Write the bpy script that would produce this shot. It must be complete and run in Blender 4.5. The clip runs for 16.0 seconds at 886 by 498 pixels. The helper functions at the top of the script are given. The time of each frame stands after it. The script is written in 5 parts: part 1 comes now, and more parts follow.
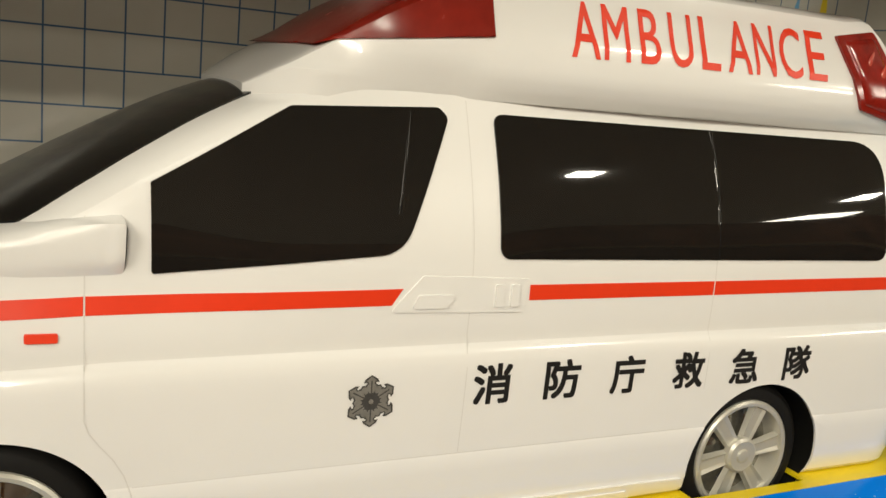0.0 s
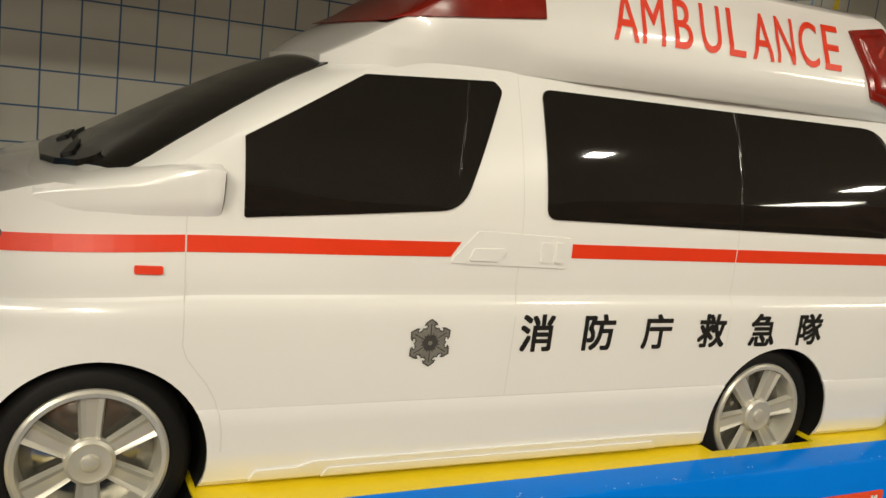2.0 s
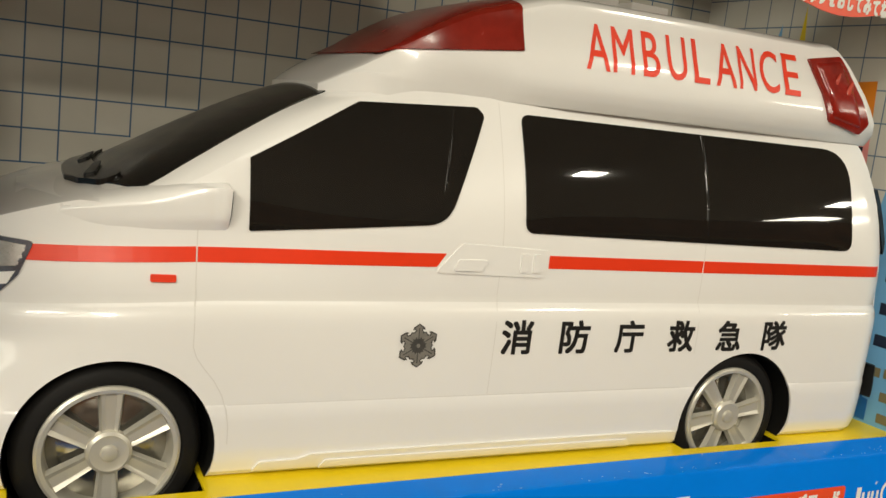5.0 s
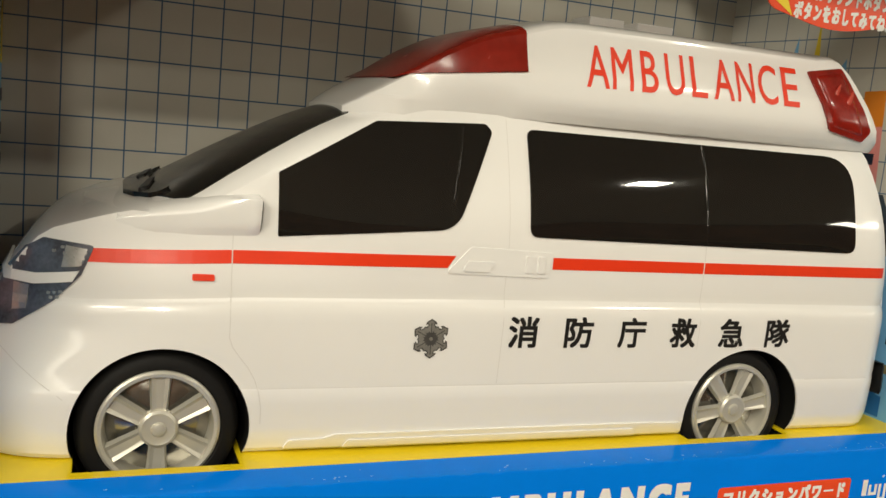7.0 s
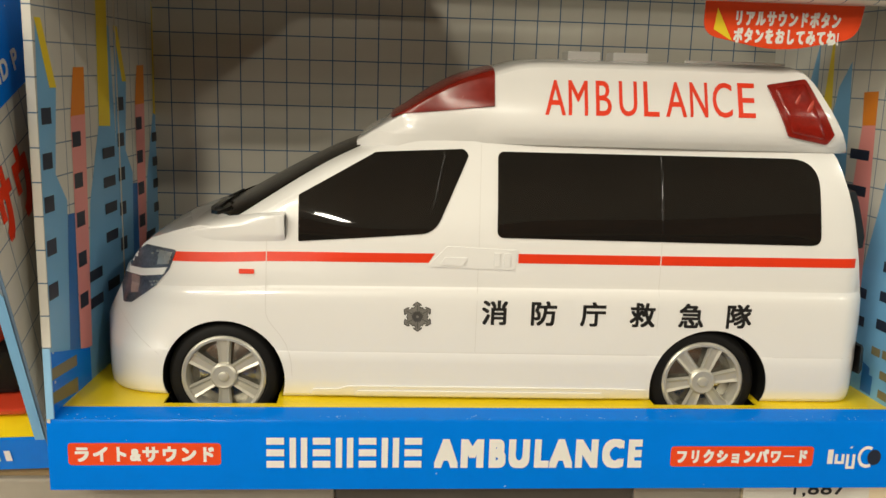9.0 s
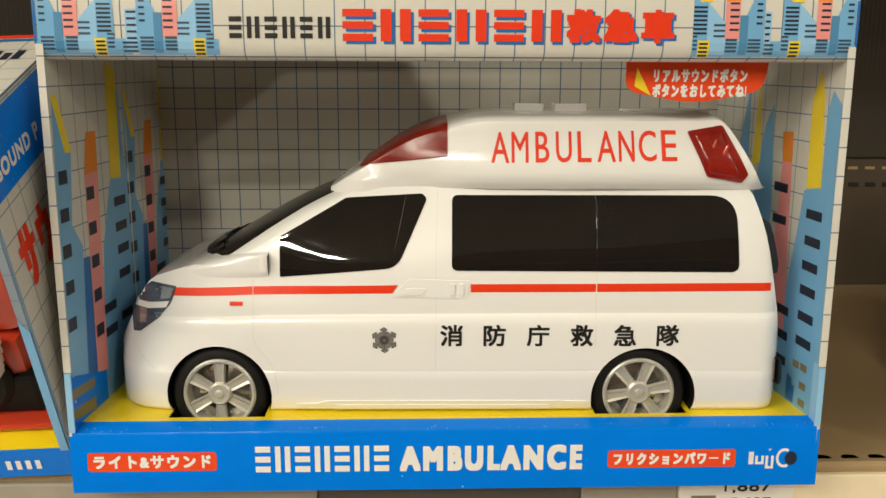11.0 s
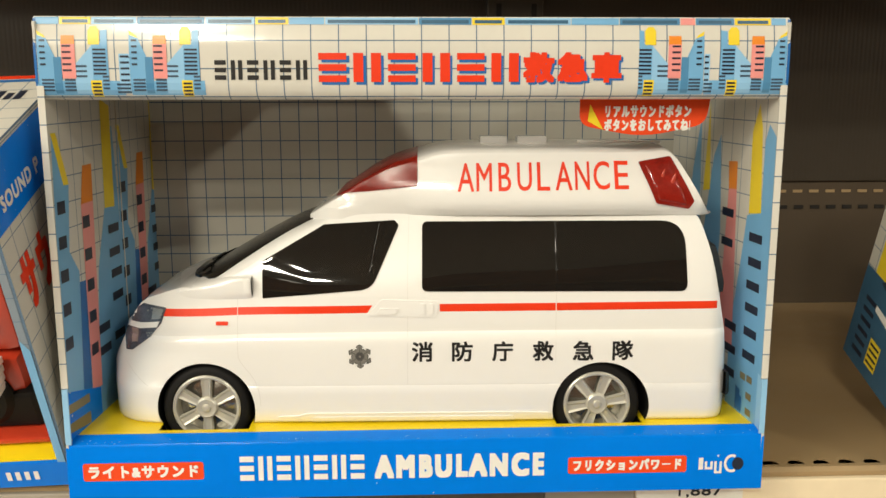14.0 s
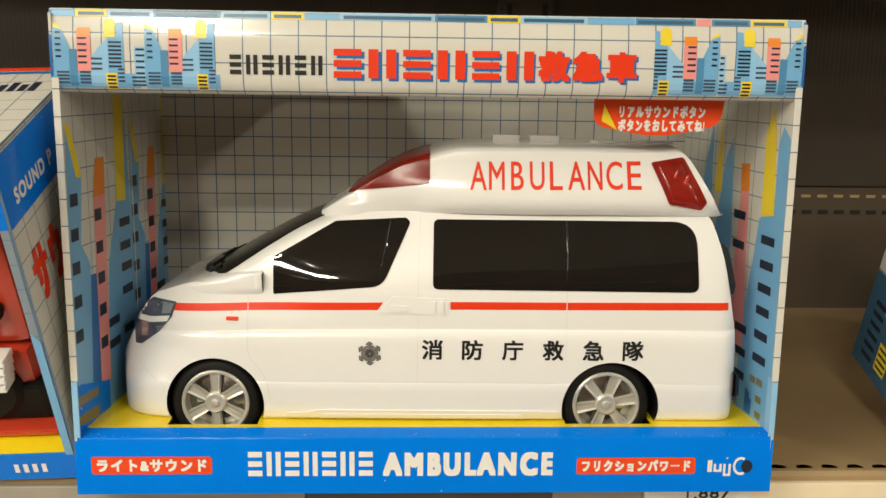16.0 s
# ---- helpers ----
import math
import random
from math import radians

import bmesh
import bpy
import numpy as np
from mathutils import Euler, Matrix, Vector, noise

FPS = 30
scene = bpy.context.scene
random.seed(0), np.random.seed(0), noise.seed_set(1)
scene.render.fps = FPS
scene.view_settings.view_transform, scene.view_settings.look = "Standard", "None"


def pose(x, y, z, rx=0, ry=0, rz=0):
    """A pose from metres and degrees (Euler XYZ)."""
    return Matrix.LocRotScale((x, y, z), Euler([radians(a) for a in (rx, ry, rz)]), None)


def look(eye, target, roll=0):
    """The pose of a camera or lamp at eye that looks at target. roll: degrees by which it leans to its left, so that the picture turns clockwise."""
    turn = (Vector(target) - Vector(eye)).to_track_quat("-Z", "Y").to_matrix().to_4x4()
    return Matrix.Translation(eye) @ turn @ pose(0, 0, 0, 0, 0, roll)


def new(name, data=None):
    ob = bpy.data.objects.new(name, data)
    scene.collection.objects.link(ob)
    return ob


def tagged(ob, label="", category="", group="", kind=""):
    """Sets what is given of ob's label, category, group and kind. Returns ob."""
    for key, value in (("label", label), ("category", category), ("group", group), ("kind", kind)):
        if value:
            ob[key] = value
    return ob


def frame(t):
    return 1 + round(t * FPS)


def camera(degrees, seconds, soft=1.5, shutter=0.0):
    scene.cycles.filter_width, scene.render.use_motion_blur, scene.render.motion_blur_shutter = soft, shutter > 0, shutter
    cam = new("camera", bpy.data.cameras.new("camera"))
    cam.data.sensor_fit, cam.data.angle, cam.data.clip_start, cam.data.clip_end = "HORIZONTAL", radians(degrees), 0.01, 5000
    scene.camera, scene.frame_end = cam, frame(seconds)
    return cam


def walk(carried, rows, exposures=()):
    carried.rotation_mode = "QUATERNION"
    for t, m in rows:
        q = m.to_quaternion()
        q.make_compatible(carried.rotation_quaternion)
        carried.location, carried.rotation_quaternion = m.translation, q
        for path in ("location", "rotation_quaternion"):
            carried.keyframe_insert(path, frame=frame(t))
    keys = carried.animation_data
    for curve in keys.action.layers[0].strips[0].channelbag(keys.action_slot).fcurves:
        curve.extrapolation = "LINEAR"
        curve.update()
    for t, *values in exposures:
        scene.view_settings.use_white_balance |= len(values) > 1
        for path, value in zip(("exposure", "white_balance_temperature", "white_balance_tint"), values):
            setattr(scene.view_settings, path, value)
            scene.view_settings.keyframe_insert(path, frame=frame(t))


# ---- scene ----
cam = camera(53.2, 16.0)
PATH = [
    (0, (-0.1044, -0.1573, 0.1396), (0.1185, 0.2798, 0.0434), 5.58),
    (0.5, (-0.1084, -0.1639, 0.1374), (0.1255, 0.2693, 0.0497), 5.90),
    (1, (-0.1148, -0.1684, 0.1346), (0.1257, 0.2620, 0.0514), 6.14),
    (1.5, (-0.1224, -0.1720, 0.1311), (0.1125, 0.2613, 0.0468), 6.42),
    (2, (-0.1271, -0.1733, 0.1280), (0.0976, 0.2648, 0.0405), 6.77),
    (2.5, (-0.1287, -0.1736, 0.1271), (0.0961, 0.2646, 0.0406), 6.60),
    (3, (-0.1316, -0.1752, 0.1278), (0.0935, 0.2634, 0.0443), 6.77),
    (3.5, (-0.1320, -0.1789, 0.1288), (0.0918, 0.2607, 0.0474), 6.64),
    (4, (-0.1300, -0.1835, 0.1308), (0.0947, 0.2562, 0.0522), 6.65),
    (6.5, (-0.1384, -0.2168, 0.1295), (0.0665, 0.2330, 0.0541), 6.57),
    (7, (-0.1267, -0.2271, 0.1340), (0.0572, 0.2316, 0.0585), 5.54),
    (7.5, (-0.1076, -0.2442, 0.1385), (0.0500, 0.2231, 0.0560), 4.48),
    (8, (-0.0900, -0.2712, 0.1462), (0.0180, 0.2091, 0.0586), 2.64),
    (8.5, (-0.0662, -0.3000, 0.1529), (0.0005, 0.1868, 0.0603), 1.84),
    (9, (-0.0455, -0.3246, 0.1632), (-0.0095, 0.1641, 0.0639), 1.79),
    (9.5, (-0.0321, -0.3410, 0.1697), (-0.0029, 0.1471, 0.0649), 1.59),
    (10, (-0.0245, -0.3546, 0.1794), (-0.0012, 0.1337, 0.0742), 1.10),
    (12.5, (-0.0077, -0.4008, 0.1951), (0.0063, 0.0906, 0.1039), -0.27),
    (13, (-0.0061, -0.4076, 0.1982), (0.0121, 0.0838, 0.1075), -0.05),
    (13.5, (-0.0065, -0.4071, 0.1970), (0.0138, 0.0842, 0.1064), 0.05),
    (14, (-0.0059, -0.4076, 0.1971), (0.0145, 0.0839, 0.1078), -0.06),
    (14.5, (-0.0062, -0.4062, 0.1975), (0.0124, 0.0854, 0.1081), 0.01),
    (15, (-0.0064, -0.4054, 0.1959), (0.0129, 0.0866, 0.1087), 0.17),
    (15.5, (-0.0081, -0.4066, 0.1960), (0.0122, 0.0853, 0.1091), 0.42),
    (16, (-0.0107, -0.4072, 0.1952), (0.0087, 0.0845, 0.1068), 0.76),
]
walk(cam, [(t, look(eye, target, roll)) for t, eye, target, roll in PATH],
     exposures=[(0.0, -0.91), (2.5, -1.05), (4.0, -1.00), (6.5, -0.98), (10.0, -0.86), (12.5, -0.80), (14.0, -0.64), (15.5, -0.66), (16.0, -0.76)])

# ------------------------------------------------------------------ light
world = bpy.data.worlds.new("store_air")
world.use_nodes = True
world.node_tree.nodes["Background"].inputs[0].default_value = (1.0, 0.86, 0.66, 1)
world.node_tree.nodes["Background"].inputs[1].default_value = 0.02
scene.world = world
scene.view_settings.exposure = -0.82


def area_lamp(name, x, y, z, sx, sy, watts, colour=(1.0, 0.935, 0.765)):
    data = bpy.data.lights.new(name, "AREA")
    data.shape, data.size, data.size_y, data.energy, data.color = "RECTANGLE", sx, sy, watts, colour
    ob = new(name, data)
    ob.location = (x, y, z)
    return ob


# small lamps are mirrored in the toy's windows; the wide panels are added fill
for lamp_x, lamp_y, long, deep, watts in ((1.58, -2.0, 0.14, 0.13, 40), (-0.86, -2.6, 0.26, 0.18, 74), (-0.95, -3.7, 0.26, 0.4, 118), (4.6, -3.4, 0.5, 0.3, 115), (5.5, -4.8, 0.9, 0.5, 105),
                                         (-2.3, -2.0, 1.8, 0.7, 165), (-3.2, -4.6, 3.4, 1.8, 165), (-1.6, -0.9, 1.2, 0.5, 26), (3.3, -0.9, 1.2, 0.5, 30), (0.0, -0.6, 1.2, 0.4, 6)):
    area_lamp("ceiling_and_fill_lamp", lamp_x, lamp_y, 1.58, long, deep, watts)

# ------------------------------------------------------------------ materials
MM = 0.001


def material(name, colour, rough=0.5, metal=0.0, coat=0.0, vary=0.0, vary_scale=60.0, bump=0.0, bump_scale=900.0, rough_vary=0.0, ior=1.5, sheen=None, transmission=0.0):
    m = bpy.data.materials.new(name)
    m.use_nodes = True
    nt = m.node_tree
    b = nt.nodes["Principled BSDF"]
    b.inputs["Base Color"].default_value = (*colour, 1)
    b.inputs["Roughness"].default_value = rough
    b.inputs["Metallic"].default_value = metal
    b.inputs["Coat Weight"].default_value = coat
    b.inputs["Coat Roughness"].default_value = 0.06
    b.inputs["IOR"].default_value = ior
    b.inputs["Transmission Weight"].default_value = transmission
    co = nt.nodes.new("ShaderNodeTexCoord")
    if vary > 0 or rough_vary > 0:
        n1, n2 = nt.nodes.new("ShaderNodeTexNoise"), nt.nodes.new("ShaderNodeTexNoise")
        n1.inputs["Scale"].default_value, n2.inputs["Scale"].default_value = vary_scale, vary_scale * 7
        n1.inputs["Detail"].default_value = 5
        for n in (n1, n2):
            nt.links.new(co.outputs["Object"], n.inputs["Vector"])
        mean = nt.nodes.new("ShaderNodeMath")
        mean.operation = "ADD"
        nt.links.new(n1.outputs["Fac"], mean.inputs[0])
        half = nt.nodes.new("ShaderNodeMath")
        half.operation, half.inputs[1].default_value = "MULTIPLY", 0.5
        nt.links.new(n2.outputs["Fac"], half.inputs[0])
        nt.links.new(half.outputs[0], mean.inputs[1])
        if vary > 0:
            r = nt.nodes.new("ShaderNodeMapRange")
            r.inputs["From Min"].default_value, r.inputs["From Max"].default_value = 0.45, 1.05
            r.inputs["To Min"].default_value, r.inputs["To Max"].default_value = 1 - vary, 1 + vary
            nt.links.new(mean.outputs[0], r.inputs["Value"])
            mul = nt.nodes.new("ShaderNodeMix")
            mul.data_type, mul.blend_type = "RGBA", "MULTIPLY"
            mul.inputs["Factor"].default_value = 1
            mul.inputs["A"].default_value = (*colour, 1)
            nt.links.new(r.outputs[0], mul.inputs["B"])
            nt.links.new(mul.outputs["Result"], b.inputs["Base Color"])
        if rough_vary > 0:
            r2 = nt.nodes.new("ShaderNodeMapRange")
            r2.inputs["From Min"].default_value, r2.inputs["From Max"].default_value = 0.45, 1.05
            r2.inputs["To Min"].default_value, r2.inputs["To Max"].default_value = max(0.02, rough - rough_vary), rough + rough_vary
            nt.links.new(mean.outputs[0], r2.inputs["Value"])
            nt.links.new(r2.outputs[0], b.inputs["Roughness"])
    if bump > 0:
        n3, bp = nt.nodes.new("ShaderNodeTexNoise"), nt.nodes.new("ShaderNodeBump")
        n3.inputs["Scale"].default_value, n3.inputs["Detail"].default_value = bump_scale, 4
        nt.links.new(co.outputs["Object"], n3.inputs["Vector"])
        bp.inputs["Strength"].default_value, bp.inputs["Distance"].default_value = bump, 0.0006
        nt.links.new(n3.outputs["Fac"], bp.inputs["Height"])
        nt.links.new(bp.outputs["Normal"], b.inputs["Normal"])
    return m


def grid_card(name, axes, pitch, shift, line=0.45, paper=(0.61, 0.59, 0.53), ink=(0.10, 0.17, 0.26), rough=0.32, soft=0.0):
    """Coated card printed with a square grid of thin lines, in the metres of the object's own axes."""
    m = material(name, paper, rough, vary=0.03, vary_scale=25, bump=0.05, bump_scale=300)
    nt = m.node_tree
    b = nt.nodes["Principled BSDF"]
    under = b.inputs["Base Color"].links[0].from_socket
    sep = nt.nodes.new("ShaderNodeSeparateXYZ")
    co = nt.nodes.new("ShaderNodeTexCoord")
    nt.links.new(co.outputs["Object"], sep.inputs[0])
    flags = []
    for axis, s in zip(axes, shift):
        add = nt.nodes.new("ShaderNodeMath")
        add.operation, add.inputs[1].default_value = "SUBTRACT", s * MM
        nt.links.new(sep.outputs["XYZ".index(axis)], add.inputs[0])
        ping = nt.nodes.new("ShaderNodeMath")
        ping.operation, ping.inputs[1].default_value = "PINGPONG", pitch * MM / 2
        nt.links.new(add.outputs[0], ping.inputs[0])
        less = nt.nodes.new("ShaderNodeMapRange")
        less.inputs["From Min"].default_value, less.inputs["From Max"].default_value = line * 0.35 * MM, line * 0.75 * MM
        less.inputs["To Min"].default_value, less.inputs["To Max"].default_value = 1, 0
        nt.links.new(ping.outputs[0], less.inputs["Value"])
        flags.append(less.outputs[0])
    big = nt.nodes.new("ShaderNodeMath")
    big.operation = "MAXIMUM"
    nt.links.new(flags[0], big.inputs[0]), nt.links.new(flags[1], big.inputs[1])
    mix = nt.nodes.new("ShaderNodeMix")
    mix.data_type = "RGBA"
    nt.links.new(big.outputs[0], mix.inputs["Factor"])
    nt.links.new(under, mix.inputs["A"])
    mix.inputs["B"].default_value = (*ink, 1)
    nt.links.new(mix.outputs["Result"], b.inputs["Base Color"])
    return m


WHITE = material("white_plastic", (0.83, 0.82, 0.80), 0.3, coat=1.0, vary=0.012, vary_scale=12)
WHITE.node_tree.nodes["Principled BSDF"].inputs["Coat Roughness"].default_value = 0.08
WHITE_SEAM = material("white_plastic_seam", (0.69, 0.675, 0.65), 0.4)
BLACK_GLOSS = material("black_window_plastic", (0.010, 0.009, 0.008), 0.035, rough_vary=0.012, vary=0.1, ior=1.5)
SCREEN = material("black_windscreen_plastic", (0.010, 0.009, 0.008), 0.2, rough_vary=0.04, vary=0.15, ior=1.5)
BLACK = material("black_plastic", (0.012, 0.012, 0.012), 0.42, vary=0.2)
WELL = material("black_arch_plastic", (0.006, 0.006, 0.006), 0.6, vary=0.2, ior=1.3)
RUBBER = material("tyre_rubber", (0.008, 0.0075, 0.007), 0.6, ior=1.3, vary=0.2, vary_scale=90, bump=0.1)
RED_LENS = material("red_lamp_plastic", (0.20, 0.012, 0.006), 0.22, vary=0.25, vary_scale=50, rough_vary=0.06, ior=1.42)
RED_LENS_DEEP = material("red_lamp_inner", (0.22, 0.012, 0.007), 0.18, vary=0.3, vary_scale=120)
RED_LENS_PALE = material("red_lamp_pale", (0.42, 0.05, 0.03), 0.15, vary=0.2, vary_scale=120)
RED_INK = material("red_ink", (0.78, 0.045, 0.012), 0.3, vary=0.05)
BLACK_INK = material("black_ink", (0.012, 0.012, 0.012), 0.35)
GREY_INK = material("grey_emblem_ink", (0.06, 0.058, 0.055), 0.35, vary=0.25, vary_scale=300)
GREY_INK_PALE = material("pale_grey_emblem_ink", (0.20, 0.19, 0.17), 0.35, vary=0.25, vary_scale=300)
SILVER = material("silver_rim_paint", (0.60, 0.58, 0.51), 0.36, metal=0.45, vary=0.03, vary_scale=40)
RIM_WELL = material("rim_well_grey", (0.46, 0.445, 0.40), 0.2, metal=0.9, vary=0.3, vary_scale=60, rough_vary=0.1)
LAMP_DARK = material("headlamp_smoke", (0.11, 0.12, 0.15), 0.12, metal=0.35, coat=0.5, vary=0.45, vary_scale=130)
LAMP_CHROME = material("headlamp_silver", (0.55, 0.55, 0.54), 0.2, metal=0.7, vary=0.2, vary_scale=200)
BLUE_CARD = material("blue_card", (0.001, 0.185, 0.77), 0.16, vary=0.05, vary_scale=20, rough_vary=0.08, bump=0.16, bump_scale=180, ior=1.22)
# rare pale specks in the blue: painted glints as well as scuffs
glint_noise, glint_mask = BLUE_CARD.node_tree.nodes.new("ShaderNodeTexNoise"), BLUE_CARD.node_tree.nodes.new("ShaderNodeMapRange")
glint_noise.inputs["Scale"].default_value, glint_noise.inputs["Detail"].default_value = 260.0, 3.0
glint_mask.inputs["From Min"].default_value, glint_mask.inputs["From Max"].default_value = 0.735, 0.76
tint = BLUE_CARD.node_tree.nodes.new("ShaderNodeMix")
tint.data_type = "RGBA"
tint.inputs["B"].default_value = (0.55, 0.62, 0.7, 1)
blue_base = BLUE_CARD.node_tree.nodes["Principled BSDF"].inputs["Base Color"]
BLUE_CARD.node_tree.links.new(blue_base.links[0].from_socket, tint.inputs["A"])
BLUE_CARD.node_tree.links.new(BLUE_CARD.node_tree.nodes["Texture Coordinate"].outputs["Object"], glint_noise.inputs["Vector"])
BLUE_CARD.node_tree.links.new(glint_noise.outputs["Fac"], glint_mask.inputs["Value"])
BLUE_CARD.node_tree.links.new(glint_mask.outputs["Result"], tint.inputs["Factor"])
BLUE_CARD.node_tree.links.new(tint.outputs["Result"], blue_base)
YELLOW_CARD = material("yellow_card", (0.84, 0.63, 0.01), 0.3, vary=0.04, vary_scale=20, bump=0.05, bump_scale=160)
CARD_EDGE = material("raw_card_edge", (0.60, 0.56, 0.48), 0.7, vary=0.1)
CARD_GREY = material("grey_card_back", (0.28, 0.26, 0.23), 0.8, vary=0.1)
WHITE_INK = material("white_ink", (0.80, 0.79, 0.76), 0.35)
ORANGE_INK = material("orange_ink", (0.80, 0.25, 0.02), 0.3)
PINK_INK = material("pink_ink", (0.80, 0.30, 0.28), 0.3)
YELLOW_INK = material("yellow_ink", (0.82, 0.62, 0.03), 0.3)
SKY_INK = material("sky_blue_ink", (0.17, 0.41, 0.67), 0.3, vary=0.05, vary_scale=15)
PALE_SKY_INK = material("pale_blue_ink", (0.28, 0.53, 0.78), 0.3)
DEEP_INK = material("deep_blue_ink", (0.02, 0.14, 0.42), 0.3)
DUSK_INK = material("dusk_blue_ink", (0.08, 0.25, 0.45), 0.3)
# darkened to put the far carton's shade into its ink; also prints header windows
NIGHT_INK = material("night_blue_ink", (0.04, 0.115, 0.20), 0.3, vary=0.15, vary_scale=40)
NAVY_INK = material("navy_ink", (0.018, 0.024, 0.045), 0.35)
BAR_INK = material("slate_blue_ink", (0.045, 0.075, 0.12), 0.35)
OLIVE_INK = material("olive_ink", (0.20, 0.17, 0.09), 0.35)
RED_TAG = material("red_tag_card", (0.80, 0.075, 0.02), 0.25, vary=0.04, bump=0.04, bump_scale=150)
STEEL = material("cream_painted_steel", (0.36, 0.252, 0.13), 0.42, vary=0.06, vary_scale=8, rough_vary=0.1, bump=0.03, bump_scale=500)
# both browns are darkened to carry the shade at the back of the shelf
STEEL_LOW = material("shaded_brown_back_panel", (0.066, 0.046, 0.027), 0.5, vary=0.1, vary_scale=6, rough_vary=0.1)
STEEL_DARK = material("shaded_brown_grey_back_panel", (0.034, 0.024, 0.014), 0.5, vary=0.08, vary_scale=6, rough_vary=0.1)
ribs, dent = STEEL_DARK.node_tree.nodes.new("ShaderNodeTexWave"), STEEL_DARK.node_tree.nodes.new("ShaderNodeBump")
ribs.inputs["Scale"].default_value, dent.inputs["Strength"].default_value, dent.inputs["Distance"].default_value = 80.0, 0.16, 0.0006
STEEL_DARK.node_tree.links.new(STEEL_DARK.node_tree.nodes["Texture Coordinate"].outputs["Object"], ribs.inputs["Vector"])
STEEL_DARK.node_tree.links.new(ribs.outputs["Fac"], dent.inputs["Height"])
STEEL_DARK.node_tree.links.new(dent.outputs["Normal"], STEEL_DARK.node_tree.nodes["Principled BSDF"].inputs["Normal"])
HOLE = material("dark_slot", (0.01, 0.008, 0.006), 0.8)
RAIL = material("ivory_price_rail", (0.84, 0.71, 0.50), 0.35, vary=0.05, vary_scale=20)
RAIL_GREY = material("grey_beige_rail", (0.33, 0.295, 0.24), 0.4, vary=0.08, vary_scale=20)
RAIL_DARK = material("grey_rail_insert", (0.10, 0.088, 0.072), 0.4, vary=0.1)
PAPER = material("price_paper", (0.78, 0.75, 0.68), 0.6)
FLOOR_MAT = material("pale_floor_tile", (0.80, 0.78, 0.76), 0.35, vary=0.1, vary_scale=3)
WALL_MAT = material("far_shelf_goods", (0.26, 0.115, 0.055), 0.7, vary=0.75, vary_scale=4)
WALL_FAR = material("beige_shop_wall", (0.46, 0.40, 0.32), 0.8, vary=0.15, vary_scale=2)
CEIL_MAT = material("ceiling_board", (0.24, 0.215, 0.165), 0.8, vary=0.05, vary_scale=4)
RED_TOY = material("red_toy_plastic", (0.55, 0.05, 0.02), 0.25, coat=0.3, vary=0.05)
GREY_TOY = material("grey_toy_plastic", (0.45, 0.44, 0.42), 0.35, vary=0.05)
# paper greyed like the back card, to deepen the shade inside the carton
PLAIN_CARD = material("shaded_coated_card", (0.50, 0.48, 0.42), 0.22, vary=0.03, vary_scale=25)
GRID_FRONT = grid_card("grid_card_front", "XZ", 12.4, (-60.5, 205.9), paper=(0.66, 0.64, 0.58), rough=0.14)
GRID_SIDE = grid_card("grid_card_side", "YZ", 12.4, (3.0, 205.9))
# same white card as the front; the carton's inner shade is in the paper colour
GRID_BACK = grid_card("grid_card_back_shaded", "XZ", 11.55, (-93.7, 142.8), paper=(0.50, 0.48, 0.42), ink=(0.055, 0.115, 0.21), line=0.5, rough=0.22)
GRID_NEXT = grid_card("grid_card_neighbour", "YZ", 12.5, (0.0, 0.0))
GRID_TOP = grid_card("grid_card_top", "XY", 12.5, (0.0, 0.0))

# ------------------------------------------------------------------ building helpers
ORIGIN = {}


def thing(name, at, label, category, group="", kind="", turn=(0, 0, 0)):
    ob = new(name)
    ob.matrix_world = pose(at[0] * MM, at[1] * MM, at[2] * MM, *turn)
    ORIGIN[ob.name] = Vector(at)
    ob.empty_display_size = 0.02
    return tagged(ob, label, category, group, kind)


def origin_of(ob):
    while ob.parent:
        ob = ob.parent
    return ORIGIN[ob.name]


def to_mesh(name, bm, mat, shift, smooth=None):
    bmesh.ops.remove_doubles(bm, verts=bm.verts, dist=0.0005)
    for v in bm.verts:
        v.co = (v.co - shift) * MM
    me = bpy.data.meshes.new(name)
    if smooth is not None:
        for f in bm.faces:
            f.smooth = True
    bm.to_mesh(me)
    bm.free()
    if smooth is not None:
        me.set_sharp_from_angle(angle=radians(smooth))
    me.materials.append(mat)
    return me


def part(name, bm, mat, parent, label="", smooth=None):
    ob = new(name, to_mesh(name, bm, mat, origin_of(parent), smooth))
    ob.parent = parent
    return tagged(ob, label)


def solid(name, bm, mat, label="", category="", group="", kind="", smooth=None, at=(0, 0, 0)):
    """A thing or piece of the setting that is one mesh of its own."""
    ob = new(name, to_mesh(name, bm, mat, Vector(at), smooth))
    ob.location = Vector(at) * MM
    ORIGIN[ob.name] = Vector(at)
    return tagged(ob, label, category, group, kind)


def box(x0, x1, y0, y1, z0, z1, bevel=0.0, bm=None, segments=2):
    out = bm or bmesh.new()
    r = bmesh.ops.create_cube(out, size=1, matrix=Matrix.LocRotScale(((x0 + x1) / 2, (y0 + y1) / 2, (z0 + z1) / 2), None, (abs(x1 - x0), abs(y1 - y0), abs(z1 - z0))))
    if bevel > 0:
        vs = set(r["verts"])
        edges = [e for e in out.edges if e.verts[0] in vs and e.verts[1] in vs]
        bmesh.ops.bevel(out, geom=edges, offset=bevel, segments=segments, profile=0.6, affect="EDGES")
    return out


